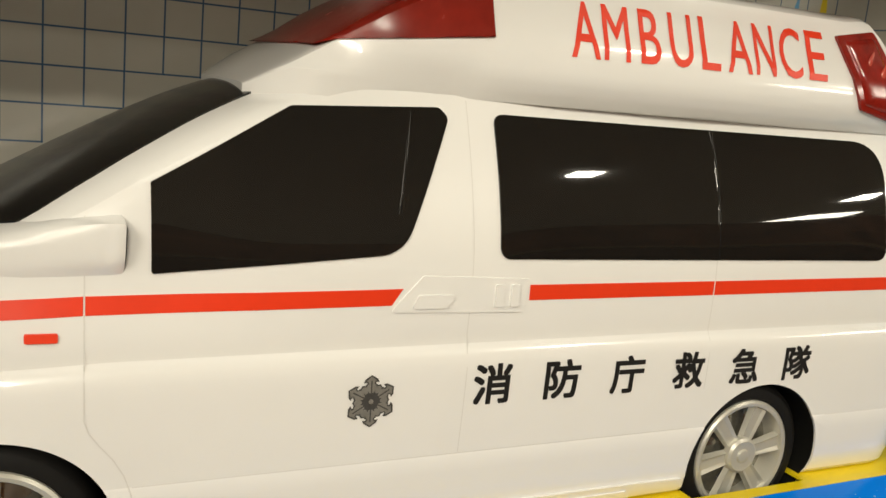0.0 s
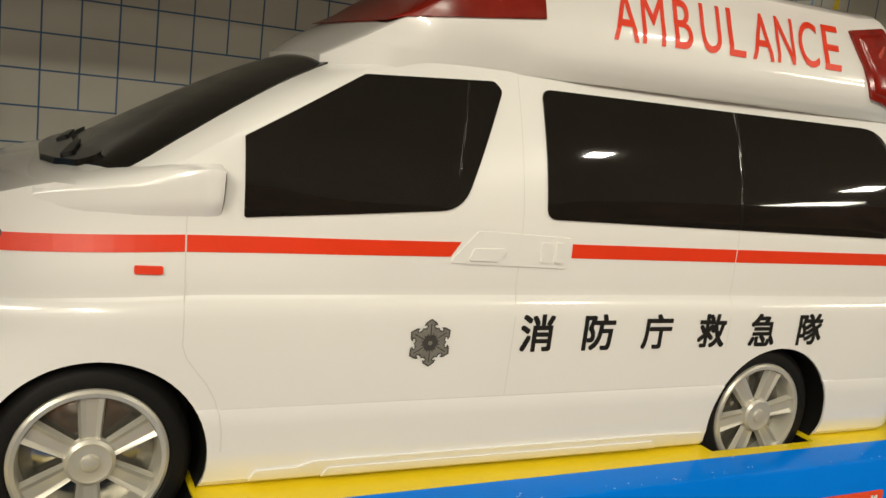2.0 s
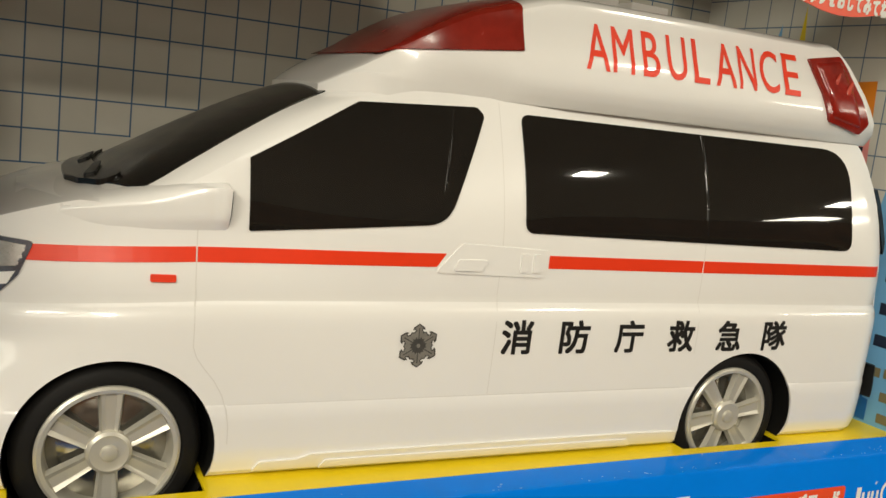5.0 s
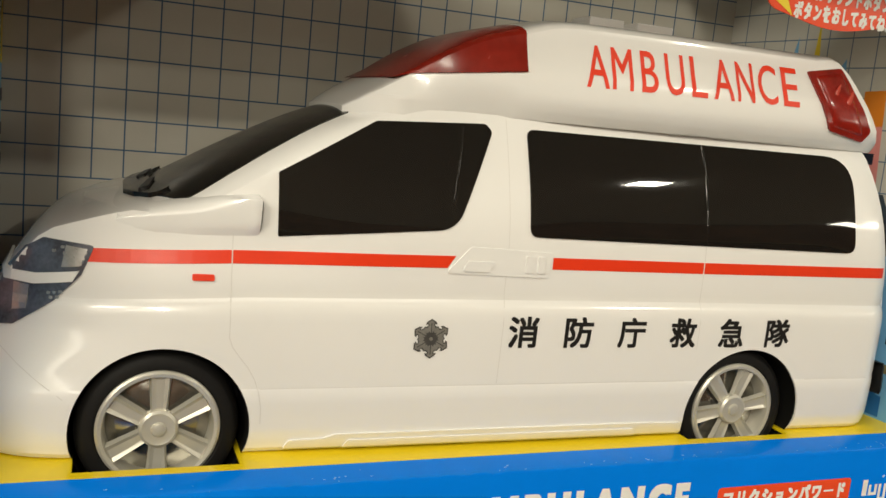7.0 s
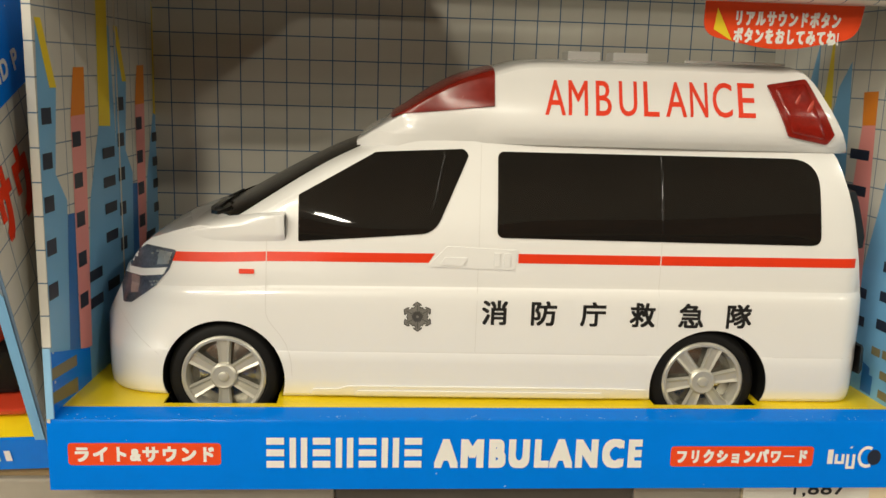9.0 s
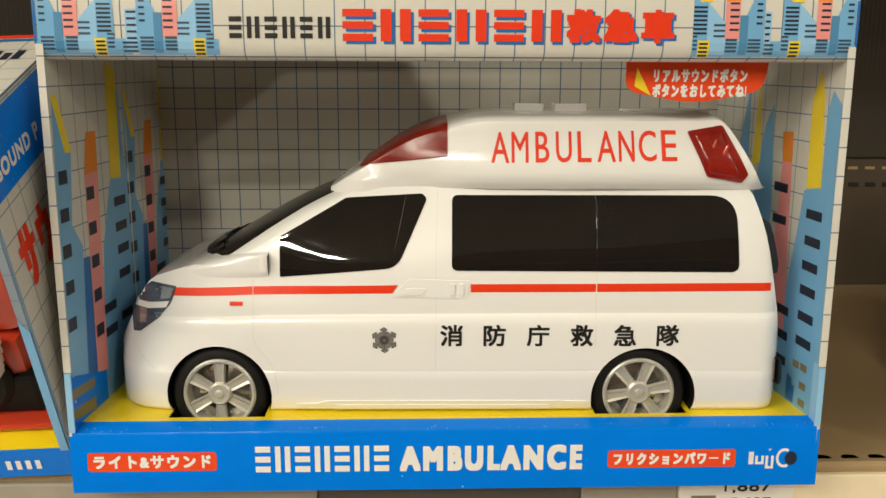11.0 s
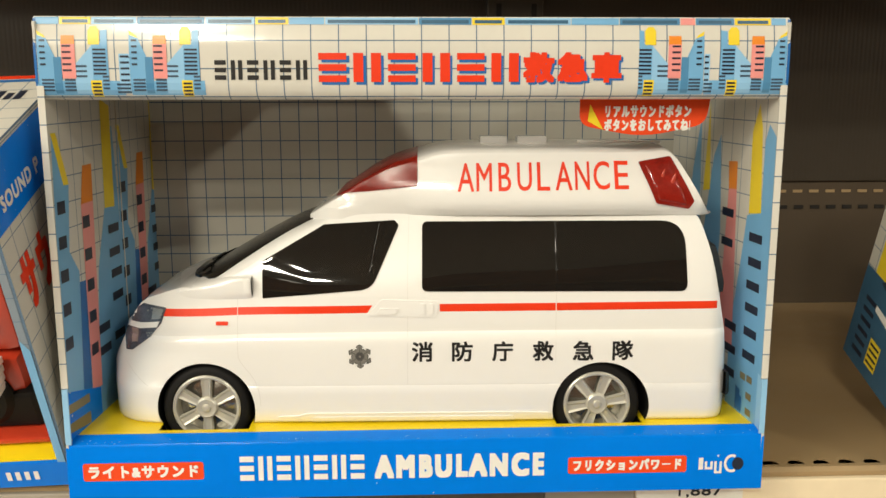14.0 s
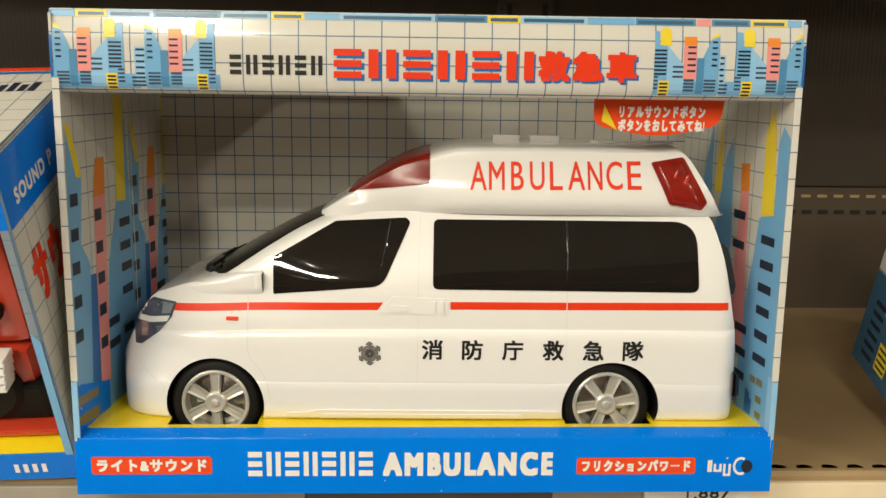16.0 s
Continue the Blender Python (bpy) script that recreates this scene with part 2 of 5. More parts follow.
def lathe(profile, centre, axis="Y", steps=48, bm=None):
    """Profile of (radius, along); turned about an axis through centre."""
    out = bm or bmesh.new()
    rings = []
    for r, a in profile:
        ring = []
        for k in range(steps):
            t = 2 * math.pi * k / steps
            c, s = r * math.cos(t), r * math.sin(t)
            ring.append(out.verts.new(Vector(centre) + (Vector((c, a, s)) if axis == "Y" else Vector((c, s, a)))))
        rings.append(ring)
    for a, b in zip(rings, rings[1:]):
        for k in range(steps):
            out.faces.new((a[k], a[(k + 1) % steps], b[(k + 1) % steps], b[k]))
    bmesh.ops.recalc_face_normals(out, faces=out.faces)
    return out


def rounded(points, radius, steps=5):
    """A polygon's corners rounded; radius is one number or one for each corner."""
    out = []
    n = len(points)
    for k in range(n):
        p, a, b = Vector(points[k]), Vector(points[k - 1]), Vector(points[(k + 1) % n])
        r = radius[k] if hasattr(radius, "__len__") else radius
        if r <= 0:
            out.append(tuple(p))
            continue
        u, v = (a - p).normalized(), (b - p).normalized()
        half = math.acos(max(-1, min(1, u.dot(v)))) / 2
        d = min(r / math.tan(half), (a - p).length * 0.48, (b - p).length * 0.48)
        start, end = p + u * d, p + v * d
        for s in range(steps + 1):
            t = s / steps
            out.append(tuple(start * (1 - t) ** 2 + p * 2 * t * (1 - t) + end * t * t))
    return out


def slice_up(bm, step):
    """Cuts a flat figure (in x and y) into cells, so that it can follow a bent surface."""
    for axis in (0, 1):
        lo, hi = min(v.co[axis] for v in bm.verts), max(v.co[axis] for v in bm.verts)
        k = math.ceil(lo / step)
        while k * step < hi:
            co, no = [0, 0, 0], [0, 0, 0]
            co[axis], no[axis] = k * step, 1
            bmesh.ops.bisect_plane(bm, geom=bm.verts[:] + bm.edges[:] + bm.faces[:], plane_co=co, plane_no=no, dist=1e-5)
            k += 1


def decal(polygons, where, off=0.3, step=4.0, thick=0.5):
    """Flat polygons of (u, v) laid on the surface where(u, v, off), with a little thickness."""
    bm = bmesh.new()
    for poly in polygons:
        bm.faces.new([bm.verts.new((u, v, 0)) for u, v in poly])
    if step:
        slice_up(bm, step)
    lay(bm, where, off, thick)
    return bm


def pane(poly, spine, where, rise, swell=0.0, across=15.0, step=2.5, rim=1.0):
    """A sheet whose rim rolls down into the surface under it and whose middle swells; spine is its middle line."""
    fine = []
    for a, b in zip(poly, poly[1:] + poly[:1]):
        n = max(1, round((Vector(b) - Vector(a)).length / step))
        fine += [Vector(a).lerp(Vector(b), k / n) for k in range(n)]
    ends = [(Vector(a), Vector(b)) for a, b in zip(poly, poly[1:] + poly[:1])]
    def foot(p, a, b):
        d = b - a
        return a + d * max(0.0, min(1.0, (p - a).dot(d) / max(d.length_squared, 1e-9)))
    def raised(p):
        near = min((p - foot(p, a, b)).length for a, b in ends)
        edge = rise - 1.2 * (1 - (1 - (1 - min(1.0, near / rim)) ** 2) ** 0.5)
        return where(p.x, p.y, edge + swell * (1 - (1 - min(1.0, near / across)) ** 2))
    bm = bmesh.new()
    rings = []
    for inward in (0.0, rim * 0.12, rim * 0.3, rim * 0.6, rim, 0.15, 0.25, 0.4, 0.55, 0.7, 0.85, 1.0):
        ring = []
        for p in fine:
            q = foot(p, Vector(spine[0]), Vector(spine[1]))
            t = inward / (q - p).length if len(rings) < 5 else inward
            ring.append(bm.verts.new(raised(p.lerp(q, t))))
        rings.append(ring)
    for a, b in zip(rings, rings[1:]):
        for k in range(len(fine)):
            bm.faces.new((a[k], a[(k + 1) % len(fine)], b[(k + 1) % len(fine)], b[k]))
    bmesh.ops.remove_doubles(bm, verts=bm.verts, dist=0.002)
    bmesh.ops.recalc_face_normals(bm, faces=bm.faces)
    if sum(f.normal.y * f.calc_area() for f in bm.faces) > 0:
        bmesh.ops.reverse_faces(bm, faces=bm.faces[:])
    return bm


def lay(bm, where, off, thick):
    bmesh.ops.recalc_face_normals(bm, faces=bm.faces)
    flat = {v: (v.co.x, v.co.y) for v in bm.verts}
    if thick > 0:
        r = bmesh.ops.extrude_face_region(bm, geom=bm.faces[:])
        top = [e for e in r["geom"] if isinstance(e, bmesh.types.BMVert)]
        topset = set(top)
        for v in bm.verts:
            u, w = v.co.x, v.co.y
            v.co = where(u, w, off if v in topset else off - thick)
    else:
        for v, (u, w) in flat.items():
            v.co = where(u, w, off)
    bmesh.ops.recalc_face_normals(bm, faces=bm.faces)
    return bm


def ridge(points, where, width, height):
    """A thin half-round rib along a line of (u, v)."""
    bm = bmesh.new()
    rows = []
    for (u0, v0), (u1, v1) in zip(points, points[1:]):
        d = Vector((u1 - u0, v1 - v0))
        n = max(2, round(d.length / 2))
        side = Vector((-d.y, d.x)).normalized() * width / 2
        for k in range(n + 1):
            p = Vector((u0, v0)) + d * k / n
            rows.append([bm.verts.new(where(p.x + side.x * c, p.y + side.y * c, height * h)) for c, h in ((-1, 0), (-0.7, 0.7), (0, 1), (0.7, 0.7), (1, 0))])
    for a, b in zip(rows, rows[1:]):
        for k in range(4):
            bm.faces.new((a[k], a[k + 1], b[k + 1], b[k]))
    bmesh.ops.recalc_face_normals(bm, faces=bm.faces)
    return bm


def plane_xz(y):
    return lambda u, v, o: Vector((u, y - o, v))


def lettering(text, u0, v0, u1, v1, where, off=0.15, bold=0.0, step=0, lean=0.0):
    """Letters of the built-in font, fitted into a rectangle of (u, v)."""
    cu = bpy.data.curves.new("letters", "FONT")
    cu.body, cu.size, cu.resolution_u, cu.fill_mode, cu.shear = text, 10, 4, "FRONT", lean
    ob = bpy.data.objects.new("letters", cu)
    scene.collection.objects.link(ob)
    me = bpy.data.meshes.new_from_object(ob.evaluated_get(bpy.context.evaluated_depsgraph_get()))
    out = bmesh.new()
    bu, bv = min(bold, (u1 - u0) * 0.22), min(bold, (v1 - v0) * 0.3)
    shifts = [(0, 0)] + ([(du * bu, dv * bv) for du in (-1, 0, 1) for dv in (-1, 0, 1) if du or dv] if bold else [])
    for n, (du, dv) in enumerate(shifts):
        bm = bmesh.new()
        bm.from_mesh(me)
        xs, ys = [v.co.x for v in bm.verts], [v.co.y for v in bm.verts]
        x0, x1, y0, y1 = min(xs), max(xs), min(ys), max(ys)
        for v in bm.verts:
            v.co = ((v.co.x - x0) / (x1 - x0) * (u1 - u0 - 2 * bu) + u0 + bu + du, (v.co.y - y0) / (y1 - y0) * (v1 - v0 - 2 * bv) + v0 + bv + dv, 0)
        if step:
            slice_up(bm, step)
        lay(bm, where, off + 0.006 * n, 0)
        copy = bpy.data.meshes.new("copy")
        bm.to_mesh(copy)
        bm.free()
        out.from_mesh(copy)
        bpy.data.meshes.remove(copy)
    bpy.data.objects.remove(ob), bpy.data.curves.remove(cu), bpy.data.meshes.remove(me)
    return out


def glyph_span(text):
    """Left and right end of a line of text in the built-in font."""
    cu = bpy.data.curves.new("letters", "FONT")
    cu.body, cu.size = text, 10
    ob = bpy.data.objects.new("letters", cu)
    scene.collection.objects.link(ob)
    me = bpy.data.meshes.new_from_object(ob.evaluated_get(bpy.context.evaluated_depsgraph_get()))
    xs, ys = [v.co.x for v in me.vertices], [v.co.y for v in me.vertices]
    bpy.data.objects.remove(ob), bpy.data.curves.remove(cu), bpy.data.meshes.remove(me)
    return min(xs), max(xs), min(ys), max(ys)


def letter_row(text, u0, v0, u1, v1, where, mat, parent, label="", off=0.15, bold=0.0):
    """A printed line, each letter a piece of its own."""
    x0, x1, y0, y1 = glyph_span(text)
    su, sv = (u1 - u0) / (x1 - x0), (v1 - v0) / (y1 - y0)
    for k, ch in enumerate(text):
        a, b, c, d = glyph_span(ch)
        right = glyph_span(text[:k + 1])[1]
        bm = lettering(ch, u0 + (right - (b - a) - x0) * su, v0 + (c - y0) * sv, u0 + (right - x0) * su, v0 + (d - y0) * sv, where, off, bold)
        part("printed_letter", bm, mat, parent, label)


def smoothed(table, x):
    """A smooth curve through a table of (x, value), without overshoot."""
    if x <= table[0][0]:
        return table[0][1]
    for k in range(len(table) - 1):
        (x0, y0), (x1, y1) = table[k], table[k + 1]
        if x <= x1:
            d = (y1 - y0) / (x1 - x0)
            def slope(i):
                if i <= 0 or i >= len(table) - 1:
                    return d
                a = (table[i][1] - table[i - 1][1]) / (table[i][0] - table[i - 1][0])
                b = (table[i + 1][1] - table[i][1]) / (table[i + 1][0] - table[i][0])
                return 0 if a * b <= 0 else 2 * a * b / (a + b)
            m0, m1, h = slope(k), slope(k + 1), x1 - x0
            t = (x - x0) / h
            return (2 * t**3 - 3 * t * t + 1) * y0 + (t**3 - 2 * t * t + t) * h * m0 + (3 * t * t - 2 * t**3) * y1 + (t**3 - t * t) * h * m1
    return table[-1][1]


def straight(table, x):
    if x <= table[0][0]:
        return table[0][1]
    for (x0, y0), (x1, y1) in zip(table, table[1:]):
        if x <= x1:
            return y0 + (y1 - y0) * (x - x0) / (x1 - x0)
    return table[-1][1]


def cut(ob, cutters):
    """Takes the cutters' meshes away from ob's mesh for good."""
    keep = []
    for bm in cutters:
        me = bpy.data.meshes.new("cutter")
        bm.to_mesh(me)
        bm.free()
        c = bpy.data.objects.new("cutter", me)
        scene.collection.objects.link(c)
        mod = ob.modifiers.new("cut", "BOOLEAN")
        mod.operation, mod.solver, mod.object = "DIFFERENCE", "EXACT", c
        keep.append(c)
    bpy.context.view_layer.update()
    done = bpy.data.meshes.new_from_object(ob.evaluated_get(bpy.context.evaluated_depsgraph_get()))
    ob.modifiers.clear()
    done.materials.clear()
    done.materials.append(ob.data.materials[0])
    ob.data = done
    for c in keep:
        me = c.data
        bpy.data.objects.remove(c)
        bpy.data.meshes.remove(me)


# ------------------------------------------------------------------ the shelf and the room round it
SHELF_FRONT, SHELF_BACK = 24.0, 381.0


def build_shelf():
    bm = bmesh.new()
    pitch, wide = 13.8, 8.6
    xs = [-900.0]
    for k in range(-77, 51):
        x = 186.8 + pitch * k
        if -880 < x < 880:
            xs += [x - wide / 2, x + wide / 2]
    xs.append(900.0)
    ys = [SHELF_FRONT, 27.4, 32.0, SHELF_BACK]
    grid = [[bm.verts.new((x, y, 0)) for x in xs] for y in ys]
    for r in range(3):
        for k in range(len(xs) - 1):
            if not (r == 1 and k % 2 == 1):
                bm.faces.new((grid[r][k], grid[r][k + 1], grid[r + 1][k + 1], grid[r + 1][k]))
    # the slots are rounded off at their back corners
    for k in range(1, len(xs) - 1, 2):
        a, b = xs[k], xs[k + 1]
        for x, s in ((a, 1), (b, -1)):
            corner = [(x, 28.6), (x + s * wide * 0.06, 30.2), (x + s * wide * 0.18, 31.4), (x + s * wide * 0.36, 32.0), (x, 32.0)]
            bm.faces.new([bm.verts.new((u, v, 0)) for u, v in corner[::s]])
    # folded front lip, then the underside
    bm.faces.new([bm.verts.new(p) for p in ((-900, SHELF_FRONT, 0), (900, SHELF_FRONT, 0), (900, SHELF_FRONT - 2, -2), (-900, SHELF_FRONT - 2, -2))])
    bm.faces.new([bm.verts.new(p) for p in ((-900, SHELF_FRONT - 2, -2), (900, SHELF_FRONT - 2, -2), (900, SHELF_FRONT - 2, -32), (-900, SHELF_FRONT - 2, -32))])
    bm.faces.new([bm.verts.new(p) for p in ((-900, SHELF_FRONT - 2, -32), (900, SHELF_FRONT - 2, -32), (900, SHELF_BACK, -32), (-900, SHELF_BACK, -32))])
    shelf = thing("shelf_board", (0, 0, 0), "cream painted steel shelf board with a slotted front edge", "shelf", kind="structure")
    part("board", bm, STEEL, shelf)
    return shelf


shelf = build_shelf()

back = thing("wall_back", (0, SHELF_BACK, 0), "brown-grey steel back panels of the store shelving", "back panel", kind="structure")
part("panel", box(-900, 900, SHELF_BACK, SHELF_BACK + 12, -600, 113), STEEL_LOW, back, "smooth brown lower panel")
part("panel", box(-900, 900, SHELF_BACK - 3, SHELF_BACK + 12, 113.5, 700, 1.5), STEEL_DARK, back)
slot_bm = bmesh.new()
for k in range(-56, 60):
    x = 352.0 + 15.0 * k
    box(x - 4.2, x + 4.2, SHELF_BACK - 1.2, SHELF_BACK + 1, 88.5, 92, 0, slot_bm)
tagged(part("slot_row", slot_bm, HOLE, back), kind="stuff")
slot_bm = bmesh.new()
for k in range(-56, 60):
    x = 350.0 + 15.0 * k
    box(x - 4.2, x + 4.2, SHELF_BACK - 1.2, SHELF_BACK + 1, 103.5, 106, 0, slot_bm)
tagged(part("slot_row", slot_bm, STEEL, back), kind="stuff")

post = thing("upright_post", (92, SHELF_BACK - 20, 0), "dark slotted steel upright of the store shelving", "shelving post", kind="structure")
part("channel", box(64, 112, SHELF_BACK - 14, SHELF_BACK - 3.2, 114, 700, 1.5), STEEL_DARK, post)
for x in (74, 104):
    for k in range(8):
        part("slot", box(x - 2.2, x + 2.2, SHELF_BACK - 15, SHELF_BACK - 13.6, 240 + 42 * k, 268 + 42 * k), HOLE, post)

solid("shelf_above", box(-900, 900, 24, SHELF_BACK, 372, 402, 2), STEEL, "cream painted steel shelf board overhead", "shelf", kind="structure")
solid("floor", box(-7000, 7000, -9000, 500, -1060, -1050), FLOOR_MAT, "pale tiled shop floor", "floor", kind="structure")
solid("ceiling", box(-7000, 7000, -9000, 500, 1620, 1650), CEIL_MAT, "pale shop ceiling", "ceiling", kind="structure")
solid("wall_opposite", box(-7000, 7000, -2300, -1900, -1050, 670), WALL_MAT, "dim brown back of the shelving across the aisle", "wall", kind="structure")
for z in (-400, -60, 250):
    solid("shelf_opposite", box(-7000, 7000, -1900, -1640, z, z + 30), STEEL, "cream steel shelf board across the aisle", "shelf", kind="structure")
solid("wall_far", box(-7000, 7000, -9020, -9000, -1050, 1620), WALL_FAR, "pale far wall of the shop", "wall", kind="structure")
solid("wall_left", box(-7020, -7000, -9000, 500, -1050, 1620), WALL_FAR, "pale side wall of the shop", "wall", kind="structure")
solid("wall_right", box(7000, 7020, -9000, 500, -1050, 1620), WALL_FAR, "pale side wall of the shop", "wall", kind="structure")
solid("wall_behind", box(-7000, 7000, 500, 520, -1050, 1620), WALL_FAR, "plain wall behind the shelving", "wall", kind="structure")

rail = thing("price_rail", (0, 20, -34), "ivory plastic price rail along the shelf edge", "price rail")
part("strip", box(-900, -62.5, 17.5, 21.5, -46, -4, 1), RAIL_GREY, rail, "grey-beige rail strip")
part("insert", box(-62, 64, 18.2, 21.5, -46, -5, 0.5), RAIL_DARK, rail, "dark grey rail insert")
part("strip", box(64.5, 111.5, 17.9, 21.5, -46, -4.6, 0.8), RAIL_GREY, rail, "grey-beige rail strip")
part("strip", box(112, 900, 17.5, 21.5, -46, -4, 1), RAIL, rail)

price = thing("price_card", (138, 16, -34), "white paper price card in the shelf rail", "price card")
part("card", box(112, 168, 16.4, 17.2, -36, -5.5, 0.2), PAPER, price)
letter_row("1,887", 134, -12.4, 157, -5.8, plane_xz(16.4), BLACK_INK, price, "", 0.1, 0.15)
part("text_bar", box(118, 130, 16.2, 16.4, -15, -13.4), OLIVE_INK, price)
letter_row("2,037", 138, -20.2, 157, -14.6, plane_xz(16.4), BLACK_INK, price, "", 0.1, 0.1)

# ------------------------------------------------------------------ the open display carton
W, H, D, NARROW = 170.0, 226.5, 137.0, 160.0
FLOOR_Z = 30.0
carton = thing("display_carton", (0, 0, 0), "open printed card display carton in white grid, blue and yellow", "toy box")

# back, slanting sides, top


def upright_panel(x0, y0, x1, y1, z0, z1, thick):
    """A card from (x0, y0) to (x1, y1) in plan."""
    d = Vector((x1 - x0, y1 - y0)).normalized()
    n = Vector((-d.y, d.x)) * thick
    bm = bmesh.new()
    vs = [bm.verts.new((x, y, z)) for z in (z0, z1) for x, y in ((x0, y0), (x1, y1), (x1 + n.x, y1 + n.y), (x0 + n.x, y0 + n.y))]
    for f in ((0, 1, 2, 3), (4, 5, 6, 7), (0, 1, 5, 4), (1, 2, 6, 5), (2, 3, 7, 6), (3, 0, 4, 7)):
        bm.faces.new([vs[k] for k in f])
    bmesh.ops.recalc_face_normals(bm, faces=bm.faces)
    return bm


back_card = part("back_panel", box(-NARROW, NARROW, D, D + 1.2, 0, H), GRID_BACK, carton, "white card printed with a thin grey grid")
side_l = part("side_panel", upright_panel(-W + 1.2, 0, -NARROW + 0.2, D, 0, H, 1.2), GRID_SIDE, carton, "white gridded card with printed blue, pink and yellow towers")
side_r = part("side_panel", upright_panel(W - 1.2, 0, NARROW - 0.2, D, 0, H, -1.2), GRID_SIDE, carton, "white gridded card with printed blue, pink and yellow towers")
# the top, with a hole to reach the sound button, widened unseen to light the roof
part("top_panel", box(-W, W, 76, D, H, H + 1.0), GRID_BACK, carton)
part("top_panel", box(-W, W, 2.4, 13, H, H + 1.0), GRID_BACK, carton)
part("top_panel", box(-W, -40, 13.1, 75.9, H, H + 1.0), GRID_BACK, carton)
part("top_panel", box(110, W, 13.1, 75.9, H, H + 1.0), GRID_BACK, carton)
# the grid leaves a stepped clear field behind the toy
steps = []
k = -4
while True:
    x0, x1 = -93.7 + 11.55 * k, -93.7 + 11.55 * (k + 1)
    if x0 > 100:
        break
    z = 142.8 + 11.55 * math.floor(((92.0 + (x1 + 140.0) * 0.5) - 142.8) / 11.55)
    steps.append([(x0 + 0.3, 31.0), (x1 + 0.3, 31.0), (x1 + 0.3, min(z, 154.0) - 0.3), (x0 + 0.3, min(z, 154.0) - 0.3)])
    k += 1
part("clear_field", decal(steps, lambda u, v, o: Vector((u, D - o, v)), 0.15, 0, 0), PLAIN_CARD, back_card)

# header band: a flat front that curls under at its foot
bm = bmesh.new()
curl = [(5.4, 229.0), (3.0, 228.8), (2.3, 228.0), (2.0, 226.6), (1.64, 224.8), (1.16, 222.4), (0.62, 219.6), (0.22, 216.6), (0.04, 213.6), (0.0, 210), (0.0, 199.5), (0.5, 196.4), (2.0, 194.0), (4.2, 192.6), (7.0, 192.0), (13.0, 192.0), (13.0, 193.0), (6.0, 193.0), (1.4, 199.5), (1.4, 212.0), (2.6, 221.0), (4.2, 228.0)]
rings = [[bm.verts.new((x, y, z)) for y, z in curl] for x in (-W, W)]
for k in range(len(curl)):
    n = (k + 1) % len(curl)
    bm.faces.new((rings[0][k], rings[0][n], rings[1][n], rings[1][k]))
bm.faces.new(rings[0]), bm.faces.new(rings[1])
bmesh.ops.recalc_face_normals(bm, faces=bm.faces)
header = part("header", bm, GRID_FRONT, carton, "white gridded header with a printed skyline", smooth=40)


def header_at(u, v, o):
    """A point of the header's front, round its curled foot too."""
    table = [(192.0, 7.0), (192.6, 4.2), (194.0, 2.0), (196.4, 0.5), (199.5, 0.0), (210, 0.0), (213.6, 0.04), (216.6, 0.22), (219.6, 0.62), (222.4, 1.16), (224.8, 1.64), (226.6, 2.0), (228.0, 2.3), (228.8, 3.0)]
    return Vector((u, straight(table, v) - o, v))


